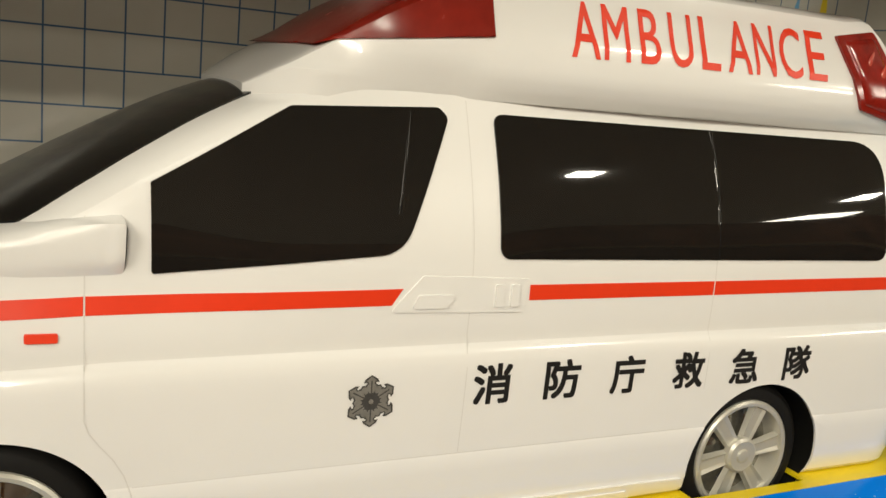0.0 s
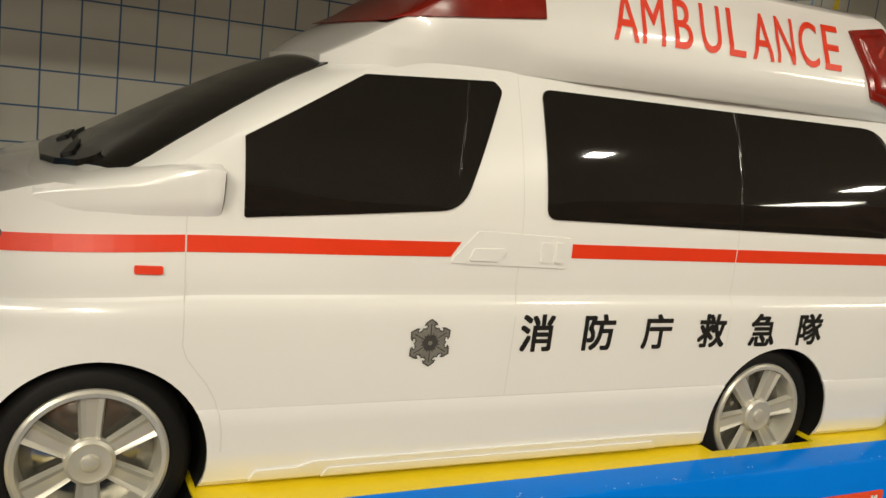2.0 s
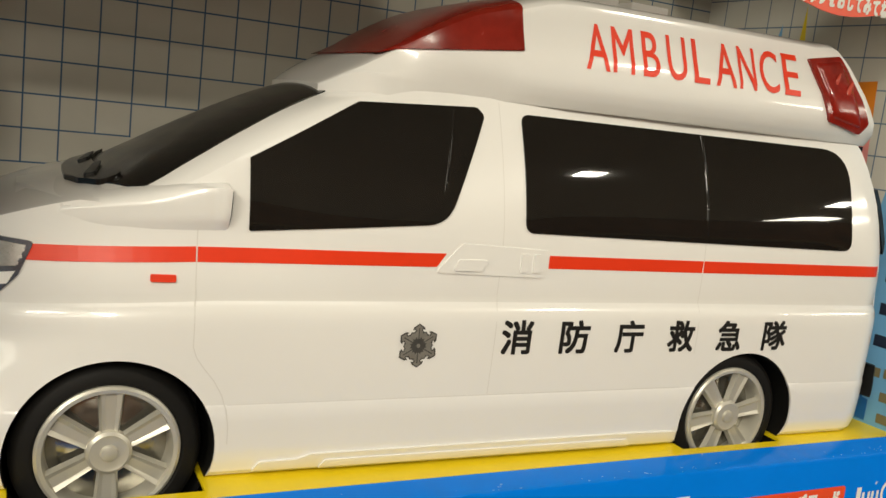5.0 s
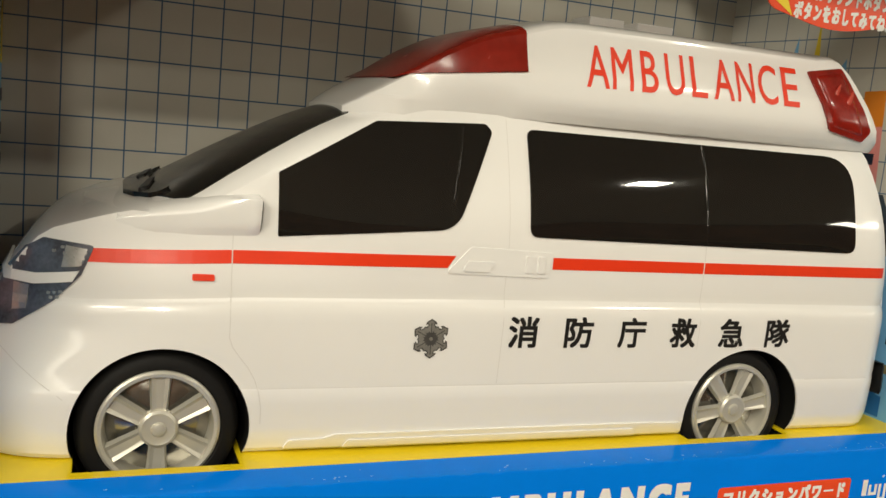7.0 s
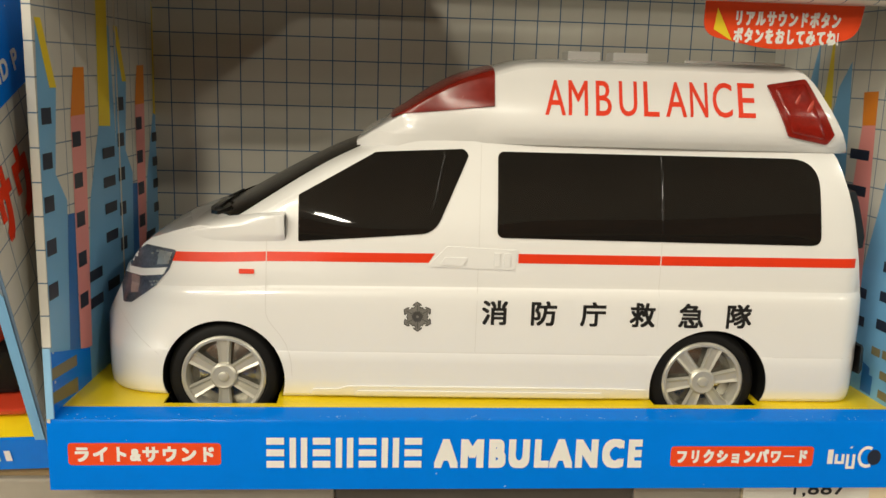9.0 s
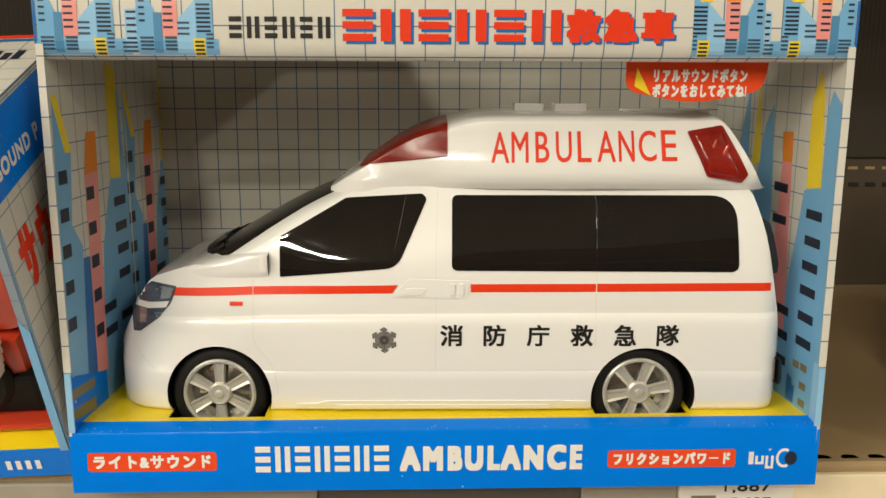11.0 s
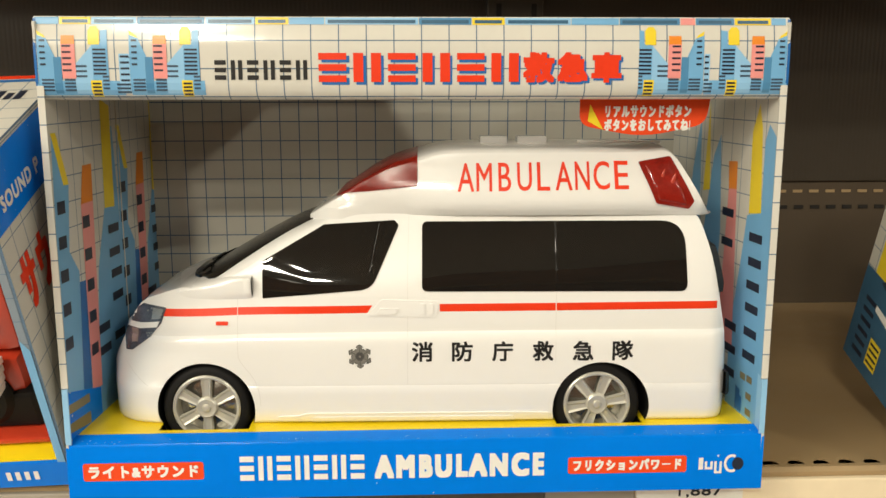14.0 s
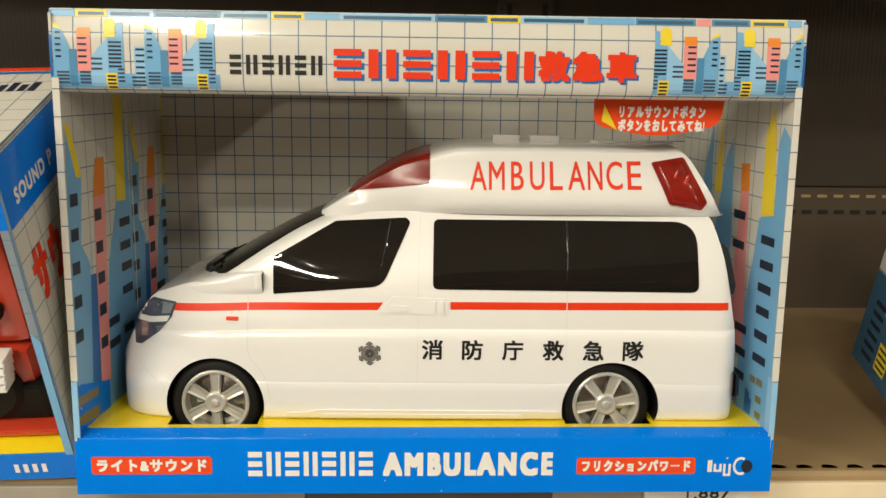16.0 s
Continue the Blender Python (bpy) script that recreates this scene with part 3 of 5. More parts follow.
def skyline(middle, sign, lo, hi):
    """One stretch of printed towers; middle is the pink tower, sign -1 runs the row the other way, lo and hi cut it off."""
    def at(u):
        return max(lo, min(hi, middle + sign * u))
    def q(name, mat, off, *pts):
        poly = [(at(u), v) for u, v in pts]
        if max(p[0] for p in poly) - min(p[0] for p in poly) > 0.25:
            part(name, decal([poly], header_at, off, 1.5, 0), mat, header)
    def bars(mat, a, b, top, n, gap):
        for k in range(n):
            z = top - gap * k
            q("printed_window", mat, 0.42, (a, z - 0.42), (b, z - 0.42), (b, z + 0.42), (a, z + 0.42))
    q("printed_tower", SKY_INK, 0.20, (-16.8, 194.2), (24.0, 194.2), (24.0, 200.6), (-16.8, 200.6))
    q("printed_tower", SKY_INK, 0.26, (-13.5, 195), (-13.5, 221.2), (-9.6, 219.4), (-6.0, 211.4), (-6.0, 195))
    q("printed_tower", YELLOW_INK, 0.30, (-13.5, 222.6), (-13.2, 220.6), (-9.6, 219.2), (-10.4, 220.6))
    q("printed_tower", DUSK_INK, 0.28, (-6.6, 195), (-6.6, 211), (-3.2, 211), (-3.2, 195))
    q("printed_tower", PINK_INK, 0.32, (-3.0, 201.6), (-3.0, 216.6), (3.0, 216.6), (3.0, 201.6))
    q("printed_tower", ORANGE_INK, 0.32, (-3.0, 216.6), (-2.8, 220.4), (2.8, 220.4), (3.0, 216.6))
    q("printed_tower", PALE_SKY_INK, 0.24, (2.6, 195), (2.6, 207.6), (10.6, 216.4), (10.6, 195))
    q("printed_tower", SKY_INK, 0.28, (10.4, 195), (10.4, 216.2), (14.2, 217.0), (14.2, 222.6), (17.2, 223.0), (17.4, 200), (20.4, 195))
    q("printed_tower", YELLOW_INK, 0.32, (8.8, 216.4), (8.8, 222.6), (10.0, 224.4), (12.4, 224.4), (13.8, 222.6), (13.8, 216.4))
    q("printed_tower", PALE_SKY_INK, 0.26, (22.0, 195), (22.0, 212.4), (26.8, 212.4), (26.8, 195))
    q("printed_tower", YELLOW_INK, 0.34, (9.2, 193.6), (9.2, 200.8), (14.0, 200.8), (14.0, 193.6))
    bars(NAVY_INK, -12.4, -10.0, 218.2, 5, 2.6)
    bars(NAVY_INK, -2.6, 1.2, 215.8, 5, 2.65)
    bars(BAR_INK, 3.0, 7.8, 207.0, 3, 2.2)
    bars(NAVY_INK, 10.8, 16.4, 214.2, 7, 1.75)
    bars(NAVY_INK, 22.6, 26.4, 211.2, 5, 2.6)
    bars(NAVY_INK, 9.9, 13.6, 199.4, 4, 1.6)
    bars(BAR_INK, -2.2, 2.6, 201.0, 4, 1.5)
    bars(BAR_INK, -12.2, -6.8, 201.0, 4, 1.5)
    bars(BAR_INK, 14.6, 17.4, 202.4, 4, 1.7)
    bars(BAR_INK, 20.6, 26.8, 199.0, 3, 1.7)


skyline(-155.1, 1, -169.4, -128.5)
skyline(-115.0, 1, -128.4, -95.6)
skyline(116.8, -1, 100.4, 130.6)
skyline(155.2, -1, 130.7, 169.4)
# coloured dashes along the top fold
xs = -169.6
dash = [(SKY_INK, 11), (YELLOW_INK, 14), (PALE_SKY_INK, 20), (DUSK_INK, 30), (PALE_SKY_INK, 22), (YELLOW_INK, 15), (SKY_INK, 16), (PALE_SKY_INK, 42), (DUSK_INK, 24), (YELLOW_INK, 15), (PALE_SKY_INK, 30), (SKY_INK, 22), (DUSK_INK, 28), (PINK_INK, 7), (DUSK_INK, 18), (YELLOW_INK, 17), (SKY_INK, 7)]
for mat, span in dash:
    end = min(xs + span, 169.6)
    part("printed_dash", decal([[(xs, 225.3), (end - 0.4, 225.3), (end - 0.4, 228.4), (xs, 228.4)]], header_at, 0.2, 0.8, 0), mat, header)
    if mat in (YELLOW_INK, DUSK_INK, PALE_SKY_INK) and end - xs > 8:
        part("printed_window", decal([[(xs + 1.2, 225.9), (end - 1.6, 225.9), (end - 1.6, 227.4), (xs + 1.2, 227.4)]], header_at, 0.32, 0.8, 0), NIGHT_INK, header)
    xs = end
for a in (-170.1, 168.9):
    part("blue_edge", decal([[(a, 193.5), (a + 1.2, 193.5), (a + 1.2, 228), (a, 228)]], header_at, 0.3, 4.0, 0), DEEP_INK, header)


def brand_blocks(n, u0, v0, u1, v1, where, mat, parent, off, gap=0.14):
    """A trade name drawn as plain bars, upright and lying by turns, one block for each letter."""
    wide = (u1 - u0) / n
    for k in range(n):
        a, b = u0 + wide * (k + gap / 2), u0 + wide * (k + 1 - gap / 2)
        if k % 2:
            thick = (b - a) * 0.36
            polys = [[(a, v0), (a + thick, v0), (a + thick, v1), (a, v1)], [(b - thick, v0), (b, v0), (b, v1), (b - thick, v1)]]
        else:
            thick = (v1 - v0) * 0.23
            polys = [[(a, z), (b, z), (b, z + thick), (a, z + thick)] for z in (v0, (v0 + v1 - thick) / 2, v1 - thick)]
        part("name_block", decal(polys, where, off, 0, 0), mat, parent)


brand_blocks(6, -92.2, 201.0, -48.8, 209.6, header_at, BLACK_INK, header, 0.3, gap=0.3)
brand_blocks(6, -45.8 + 0.8, 198.8, 47.0 + 0.8, 211.6, header_at, DEEP_INK, header, 0.26, gap=0.2)
brand_blocks(6, -46.4, 200.0, 47.0, 212.8, header_at, RED_INK, header, 0.34, gap=0.2)
letter_row("救急車", 48.4, 198.6, 93.6, 212.4, header_at, DEEP_INK, header, "", 0.26, 0.75)
letter_row("救急車", 47.4, 199.6, 92.6, 213.2, header_at, RED_INK, header, "red printed Japanese character", 0.36, 0.75)

# tray: blue front with a sloped shoulder, yellow deck with wheel slots
bm = bmesh.new()
shape = [(0.0, 0.0), (0.0, 27.2), (0.6, 28.6), (2.0, 29.1), (9.4, 30.4), (9.4, 29.4), (1.4, 27.6), (1.2, 0.0)]
crinkle = random.Random(7)
rings = []
for i in range(137):
    row = []
    for k, (y, z) in enumerate(shape):
        wave = crinkle.uniform(-0.24, 0.24) if 0 < k < 4 else 0.0
        row.append(bm.verts.new((-W - 0.2 + (2 * W + 0.4) * i / 136, y + wave * 0.6, z + wave)))
    rings.append(row)
for a, b in zip(rings, rings[1:]):
    for k in range(len(shape)):
        n = (k + 1) % len(shape)
        bm.faces.new((a[k], a[n], b[n], b[k]))
bm.faces.new(rings[0]), bm.faces.new(rings[-1])
bmesh.ops.recalc_face_normals(bm, faces=bm.faces)
tray = part("tray_front", bm, BLUE_CARD, carton, "glossy bright blue card tray front", smooth=35)

bm = bmesh.new()
SLOTS = [(-130.0, -85.5), (69.0, 113.0)]
xs_cut = [-W + 1.6, SLOTS[0][0], SLOTS[0][1], SLOTS[1][0], SLOTS[1][1], W - 1.6]
ys_cut = [9.0, 14.5, 46.0, 98.0, 130.0, D - 0.2]
for i in range(5):
    for j in range(5):
        if i in (1, 3) and j in (1, 3):
            continue
        x0, x1, y0, y1 = xs_cut[i], xs_cut[i + 1], ys_cut[j], ys_cut[j + 1]
        bm.faces.new([bm.verts.new(p) for p in ((x0, y0, FLOOR_Z), (x1, y0, FLOOR_Z), (x1, y1, FLOOR_Z), (x0, y1, FLOOR_Z))])
bmesh.ops.remove_doubles(bm, verts=bm.verts, dist=0.01)
r = bmesh.ops.extrude_face_region(bm, geom=bm.faces[:])
for v in r["geom"]:
    if isinstance(v, bmesh.types.BMVert):
        v.co.z -= 0.8
bmesh.ops.recalc_face_normals(bm, faces=bm.faces)
deck = part("deck", bm, YELLOW_CARD, carton, "bright yellow card deck with wheel slots")
part("base_board", box(-W + 1.4, W - 1.4, 1.6, D - 0.2, 0.2, 1.2), CARD_GREY, carton)
front = plane_xz(0.0)
letter_row("AMBULANCE", -22.6, 8.9, 60.8, 21.3, front, WHITE_INK, tray, "bold white printed capital", 0.25, 0.85)
brand_blocks(7, -88.9, 9.2, -26.4, 21.7, front, WHITE_INK, tray, 0.25, gap=0.24)
for words, a, b, c, d in (("ライト&サウンド", -162.8, -105.2, 10.3, 19.4), ("フリクションパワード", 72.6, 131.8, 9.5, 18.2)):
    part("red_badge", decal([rounded([(a, c), (b, c), (b, d), (a, d)], 1.6)], front, 0.2, 0, 0), RED_TAG, tray, "rounded red printed badge")
    letter_row(words, a + 2.6, c + 1.4, b - 2.6, d - 1.3, front, WHITE_INK, tray, "white printed Japanese character", 0.3, 0.32)
for k, (a, b, c, d) in enumerate(((137.9, 140.2, 10.6, 16.8), (141.0, 145.0, 10.6, 14.8), (145.8, 149.6, 8.4, 14.8))):
    polys = [[(a, c), (a + 1.2, c), (a + 1.2, d), (a, d)], [(a + 1.2, c), (b, c), (b, c + 1.2), (a + 1.2, c + 1.2)], [(b - 1.2, c + 1.2), (b, c + 1.2), (b, d), (b - 1.2, d)]]
    part("name_block", decal(polys, front, 0.25, 0, 0), WHITE_INK, tray)
ring = [[(154.6 + r * math.cos(t), 13.6 + 1.2 * r * math.sin(t)) for r, t in [(4.0, radians(60 + k * 15)) for k in range(17)] + [(2.8, radians(300 - k * 15)) for k in range(17)]]]
part("name_block", decal(ring, front, 0.25, 0, 0), WHITE_INK, tray)
part("name_block", decal([[(157.6 + 2.9 * math.cos(k * 0.4488), 13.4 + 3.4 * math.sin(k * 0.4488)) for k in range(14)]], front, 0.22, 0, 0), NAVY_INK, tray)

# pale flecks along the fold: glints of the gloss drawn as colour, with some scuffs
speck_rng = random.Random(11)
bm = bmesh.new()
for k in range(64):
    x = speck_rng.choice((-158, -150, -112, -60, -8, 24, 40, 66, 96, 128, 140, 150, 162)) + speck_rng.gauss(0, 5.0)
    if abs(x) < 167:
        u, v = speck_rng.uniform(0.12, 0.5), speck_rng.uniform(0.08, 0.2)
        y = speck_rng.uniform(0.6, 3.4)
        z = (28.75 + (y - 0.6) * 0.38 if y < 2.0 else 29.2 + (y - 2.0) * 0.176) + 0.32
        bm.faces.new([bm.verts.new((x + a * u, y + b * v, z + b * v * 0.2)) for a, b in ((-1, -0.6), (0.2, -1), (1, -0.2), (0.6, 0.9), (-0.7, 0.7))])
tagged(part("glint_speck", bm, PALE_SKY_INK, tray, "pale specks painted as glints and scuffs along the fold"), kind="stuff")

# folded front edges of the sides
for m in (-1, 1):
    part("front_flange", box(m * 170.0, m * 166.8, -0.3, 0.7, 57, 198.4, 0.2), GRID_FRONT, carton)
    part("front_flange", box(m * 170.0, m * 167.2, -0.3, 0.7, 29, 56.8, 0.2), PALE_SKY_INK, carton, "pale blue printed fold")

# printed towers on the side panels
LEAN_IN = (W - 1.2 - NARROW + 0.2) / D


def INNER_L(u, v, o):
    return Vector((-W + 1.2 + u * LEAN_IN + o, u, v))


def INNER_R(u, v, o):
    return Vector((W - 1.2 - u * LEAN_IN - o, u, v))


def eased(poly):
    """Printed figures drawn out on a square-set side, brought onto the slanting card."""
    return [(min(0.3 + 0.88 * y - 0.0004 * y * y, D - 0.5), 195 + (z - 195) * (1 - 0.00033 * y) if z > 31 else z) for y, z in poly]


def tower(panel, where, mat, poly, off):
    part("printed_tower", decal([eased(poly)], where, off, 0, 0), mat, panel)


def windows(panel, where, mat, spots, w, h, off=0.3):
    for spot in eased(spots):
        part("printed_window", decal([[(y - w / 2, z - h / 2), (y + w / 2, z - h / 2), (y + w / 2, z + h / 2), (y - w / 2, z + h / 2)] for y, z in [spot]], where, off, 0, 0), mat, panel)


for shift in (0.0, 91.0):
    o = 0.0 if shift == 0 else 0.02
    def Y(*pts):
        return [(y + shift, z) for y, z in pts]
    tower(side_l, INNER_L, SKY_INK, Y((0.4, 30), (1.0, 56), (7.2, 176), (24, 151.5), (19, 119.7), (29.5, 108), (22, 30)), 0.12 + o)
    tower(side_l, INNER_L, YELLOW_INK, Y((6.6, 177), (12.6, 177), (24.4, 151.8), (17.6, 152)), 0.16 + o)
    tower(side_l, INNER_L, DEEP_INK, Y((29.0, 102.5), (37, 101.8), (35, 30), (22, 30)), 0.14 + o)
    tower(side_l, INNER_L, SKY_INK, Y((56, 103), (71.5, 134), (74, 182), (91.8, 176.3), (95, 131), (99, 30), (44, 30)), 0.10 + o)
    tower(side_l, INNER_L, YELLOW_INK, Y((74.6, 192), (89, 188), (87.8, 132.8), (71.7, 134)), 0.16 + o)
    tower(side_l, INNER_L, PINK_INK, Y((37.8, 140.2), (54.7, 140.2), (49.6, 42), (36, 44)), 0.18 + o)
    tower(side_l, INNER_L, ORANGE_INK, Y((43.2, 159.2), (55.8, 159.2), (54.7, 140), (37.8, 140.2)), 0.18 + o)
    windows(side_l, INNER_L, NAVY_INK, Y((12.7, 141.9), (11.6, 125.4), (11.0, 109.4), (10.8, 93.1), (10.2, 76.3), (43.1, 130.8), (43.2, 114.1), (43.5, 98.1), (43.2, 81.5), (42.8, 64.1)), 8.2, 6.0, 0.28 + o)
    windows(side_l, INNER_L, NAVY_INK, Y((83.5, 121.3), (83.1, 108.3), (84, 96.4), (83.7, 83.5), (83, 61.4), (59, 71.2), (58.6, 59.5)), 14, 4.6, 0.28 + o)
tower(side_l, INNER_L, BLUE_CARD, [(0.2, 30), (0.2, 55), (46.5, 42), (46.5, 30)], 0.32)
for z0 in (33.5, 43):
    tower(side_l, INNER_L, OLIVE_INK, [(3, z0), (3, z0 + 4.6), (30, z0 + 1.4), (30, z0 - 3.2)], 0.36)
part("fold_line", box(-W + 1.2 + 84 * LEAN_IN, -W + 1.7 + 84 * LEAN_IN, 83.6, 84.4, 30.5, 191), CARD_EDGE, side_l)

tower(side_r, INNER_R, SKY_INK, [(0.4, 30), (0.6, 58), (2.2, 172.7), (12.9, 180), (17, 172), (17.2, 136.5), (34.6, 133), (38.9, 111.5), (48.8, 72), (50.5, 30)], 0.12)
tower(side_r, INNER_R, YELLOW_INK, [(25.9, 189.5), (21.3, 178), (17.2, 136.3), (32.4, 134.2), (33.4, 175.6)], 0.16)
tower(side_r, INNER_R, ORANGE_INK, [(64, 158.4), (51.6, 159.2), (50.8, 144.6), (62.2, 143.7)], 0.16)
tower(side_r, INNER_R, PINK_INK, [(62.2, 143.7), (50.8, 144.6), (45, 60), (68, 60)], 0.14)
tower(side_r, INNER_R, PALE_SKY_INK, [(0.2, 30), (0.2, 57), (8.5, 57), (8.5, 30)], 0.15)
windows(side_r, INNER_R, NAVY_INK, [(21.6, 123.1), (21, 110.6), (21.5, 98.6), (21.5, 86.8), (21.4, 74.1), (21.4, 61.8), (48.6, 71), (47.7, 58.5), (47.3, 45.8), (61.2, 130.9), (60.3, 114.8)], 14, 4.4)
windows(side_r, INNER_R, OLIVE_INK, [(18.5, 50.2), (27.1, 49.4), (18.5, 41.1), (18.1, 32.8)], 6, 3.6)
tower(side_r, INNER_R, DEEP_INK, [(27, 31), (36, 31), (36, 42), (30, 41), (30, 38), (27, 38)], 0.3)
tower(side_r, INNER_R, SKY_INK, [(78, 30), (72, 120), (78, 172), (88, 160), (104, 100), (108, 30)], 0.12)
tower(side_r, INNER_R, YELLOW_INK, [(98, 190), (92, 140), (104, 138)], 0.16)
tower(side_r, INNER_R, SKY_INK, [(112, 182), (104, 60), (140, 60), (124, 150)], 0.14)

# hanging red tag behind the header
part("tag_flap", box(76, 141, 12.5, 19.5, 192.1, 192.9, 0.2), GRID_FRONT, carton)
tag = thing("hanging_tag", (107, 18, 190), "red card tag with white words and a yellow arrow", "tag")
outline = rounded([(77.4, 192.5), (77.2, 179.6), (108, 173.8), (138.6, 180.0), (140.4, 192.5)], (0, 7, 60, 9, 0), 10)
part("tag_card", decal([outline], plane_xz(18.0), 0.6, 8.0, 0.6), RED_TAG, tag)
part("arrow", decal([[(82.2, 189.6), (81.2, 181.6), (88.8, 177.4)]], plane_xz(18.0), 0.75, 0, 0), YELLOW_INK, tag, "yellow printed arrow")
letter_row("リアルサウンドボタン", 89.6, 183.4, 131.2, 189.2, plane_xz(18.0), WHITE_INK, tag, "white printed Japanese character", 0.75, 0.26)
letter_row("ボタンをおしてみてね!", 89.2, 176.8, 131.0, 182.6, plane_xz(18.0), WHITE_INK, tag, "white printed Japanese character", 0.75, 0.26)

# ------------------------------------------------------------------ the toy ambulance
van = thing("toy_ambulance", (0, 72, 30), "glossy white toy ambulance with black windows and red stripes", "toy ambulance", turn=(0, 0, -1.1))
CENTRE = 72.0
BODY_TOP = [(-166, 33), (-165.0, 46), (-160.8, 58), (-156, 67.6), (-151, 76.6), (-146.4, 84.6), (-142, 89.8), (-138, 93.2), (-128, 97.0), (-119, 100.1), (-110, 103.8), (-100, 109.8), (-75, 123.8), (-60, 130.8), (-50, 134.2), (-40, 136.4), (-30, 137.0), (140.6, 137.0), (142.2, 134), (148.0, 116.6), (150.4, 104), (152.4, 93), (155, 80), (156.5, 60), (157.2, 33)]
BODY_SIDE = [(30.5, 51.4), (32, 52.8), (36, 54.0), (46, 54.7), (50.0, 54.75), (50.6, 54.5), (60, 54.8), (70, 54.95), (73.5, 54.8), (75.6, 54.35), (77.0, 53.7), (77.6, 53.15), (78.1, 52.75), (78.8, 52.65), (80, 52.8), (84, 52.9), (90, 52.85)]
LEVELS = [30.5, 31.2, 32, 34, 36, 41, 46, 50.0, 50.6, 56, 62, 68, 71, 73.5, 75.6, 77.0, 77.6, 78.1, 78.8, 80, 84, 88, 92, 95, 96, 100, 104, 108, 112, 116, 120, 124, 128, 131, 133, 135]
ROUND = 2.3


CREASE_DROP = [(-150, 5.0), (-132, 3.6), (-112, 2.2), (-85, 0.9), (-20, 0.4), (60, 0.0)]
UPPER = [(-84, 0.2), (-77, 0.0), (-47, -3.5), (-10, -2.3), (4, -1.0), (40, -0.2), (70, 0.2), (140, 2.2)]
WAIST = [(-110, -2.6), (-77, -2.3), (-50, -0.7), (-28, 0.0)]


def eased_step(u):
    u = max(0.0, min(1.0, u))
    return u * u * (3 - 2 * u)


def side_at(x, z):
    """Half width of the flank: a waist crease that sinks towards the nose, then glass that leans in, more so at the front."""
    if z > 88:
        lean = 3.0 * math.log(1 + math.exp((z - 95.0) / 3.0))
        width = 52.9 - 0.165 * lean - 0.0042 * lean * lean
    else:
        width = straight(BODY_SIDE, z + straight(CREASE_DROP, x) * max(0.0, 1 - (abs(z - 77) / 14) ** 2))
    return width + eased_step((z - 96) / 44) * 1.15 * smoothed(UPPER, x) + eased_step((z - 78) / 16) * smoothed(WAIST, x)


def body_plan(x, z):
    """Narrowing in plan: the bumper is squarer than the nose above it."""
    if x < -85:
        f = max(0.0, min(1.0, (z - 40) / 30))
        f = f * f * (3 - 2 * f)
        u = min(1.0, (-85 - x) / (77.0 + 4.4 * f))
        return (1 - u ** (6.5 - 3.7 * f)) ** (0.44 + 0.18 * f)
    if x > 146:
        u = min(1.0, (x - 146) / 11.6)
        return 1 - (1 - (1 - u * u) ** 0.5) * 10 / 53
    return 1.0


def body_shoulder(x):
    top = smoothed(BODY_TOP, x)
    drop = straight([(-166, 2), (-160, 4), (-148, 3), (-138, 0.9), (-125, 0.7), (-117, 0.9), (-110, 4.2), (-100, 9.5), (-89, 12), (-75, 11), (-60, 8.5), (-50, 6), (-42, 4), (-30, 2), (-10, 1.5), (138, 1.3), (150, 5), (157, 2)], x)
    return max(30.6, top - drop), top


def crown(x):
    """How sharply the top meets the side: 1 is a crease, less is round."""
    return straight([(-158, 1 / ROUND), (-146, 0.8), (-112, 0.8), (-92, 1 / ROUND)], x)


def body_half(x, z):
    shoulder, top = body_shoulder(x)
    if z <= shoulder:
        return body_plan(x, z) * side_at(x, z)
    u = min(1.0, (z - shoulder) / (top - shoulder))
    return body_plan(x, shoulder) * side_at(x, z) * (1 - u ** (1 / crown(x))) ** (1 / ROUND)


def body_top(x, y):
    shoulder, top = body_shoulder(x)
    z = shoulder
    for _ in range(12):
        u = min(1.0, abs(y - CENTRE) / (body_plan(x, shoulder) * side_at(x, z)))
        z += 0.6 * (shoulder + (top - shoulder) * (1 - u**ROUND) ** crown(x) - z)
    return z


def on_side(x, z, o):
    return Vector((x, CENTRE - body_half(x, z) - o, z))


def on_top(x, y, o):
    return Vector((x, y, body_top(x, y) + o))


def on_nose(x, z, o):
    """Outward from the rounded nose, square to its plan."""
    a, b = body_half(x - 0.5, z), body_half(x + 0.5, z)
    n = Vector((-(b - a), -1.0)).normalized()
    return Vector((x + n.x * o, CENTRE - body_half(x, z) + n.y * o, z))


def loft(stations, section):
    bm = bmesh.new()
    rows = [[bm.verts.new(p) for p in section(x)] for x in stations]
    for a, b in zip(rows, rows[1:]):
        for k in range(len(a) - 1):
            bm.faces.new((a[k], a[k + 1], b[k + 1], b[k]))
        bm.faces.new((a[-1], a[0], b[0], b[-1]))
    bm.faces.new(rows[0]), bm.faces.new(rows[-1])
    bmesh.ops.remove_doubles(bm, verts=bm.verts, dist=0.002)
    bmesh.ops.dissolve_degenerate(bm, edges=bm.edges, dist=0.002)
    bmesh.ops.recalc_face_normals(bm, faces=bm.faces)
    return bm


ARC = 9


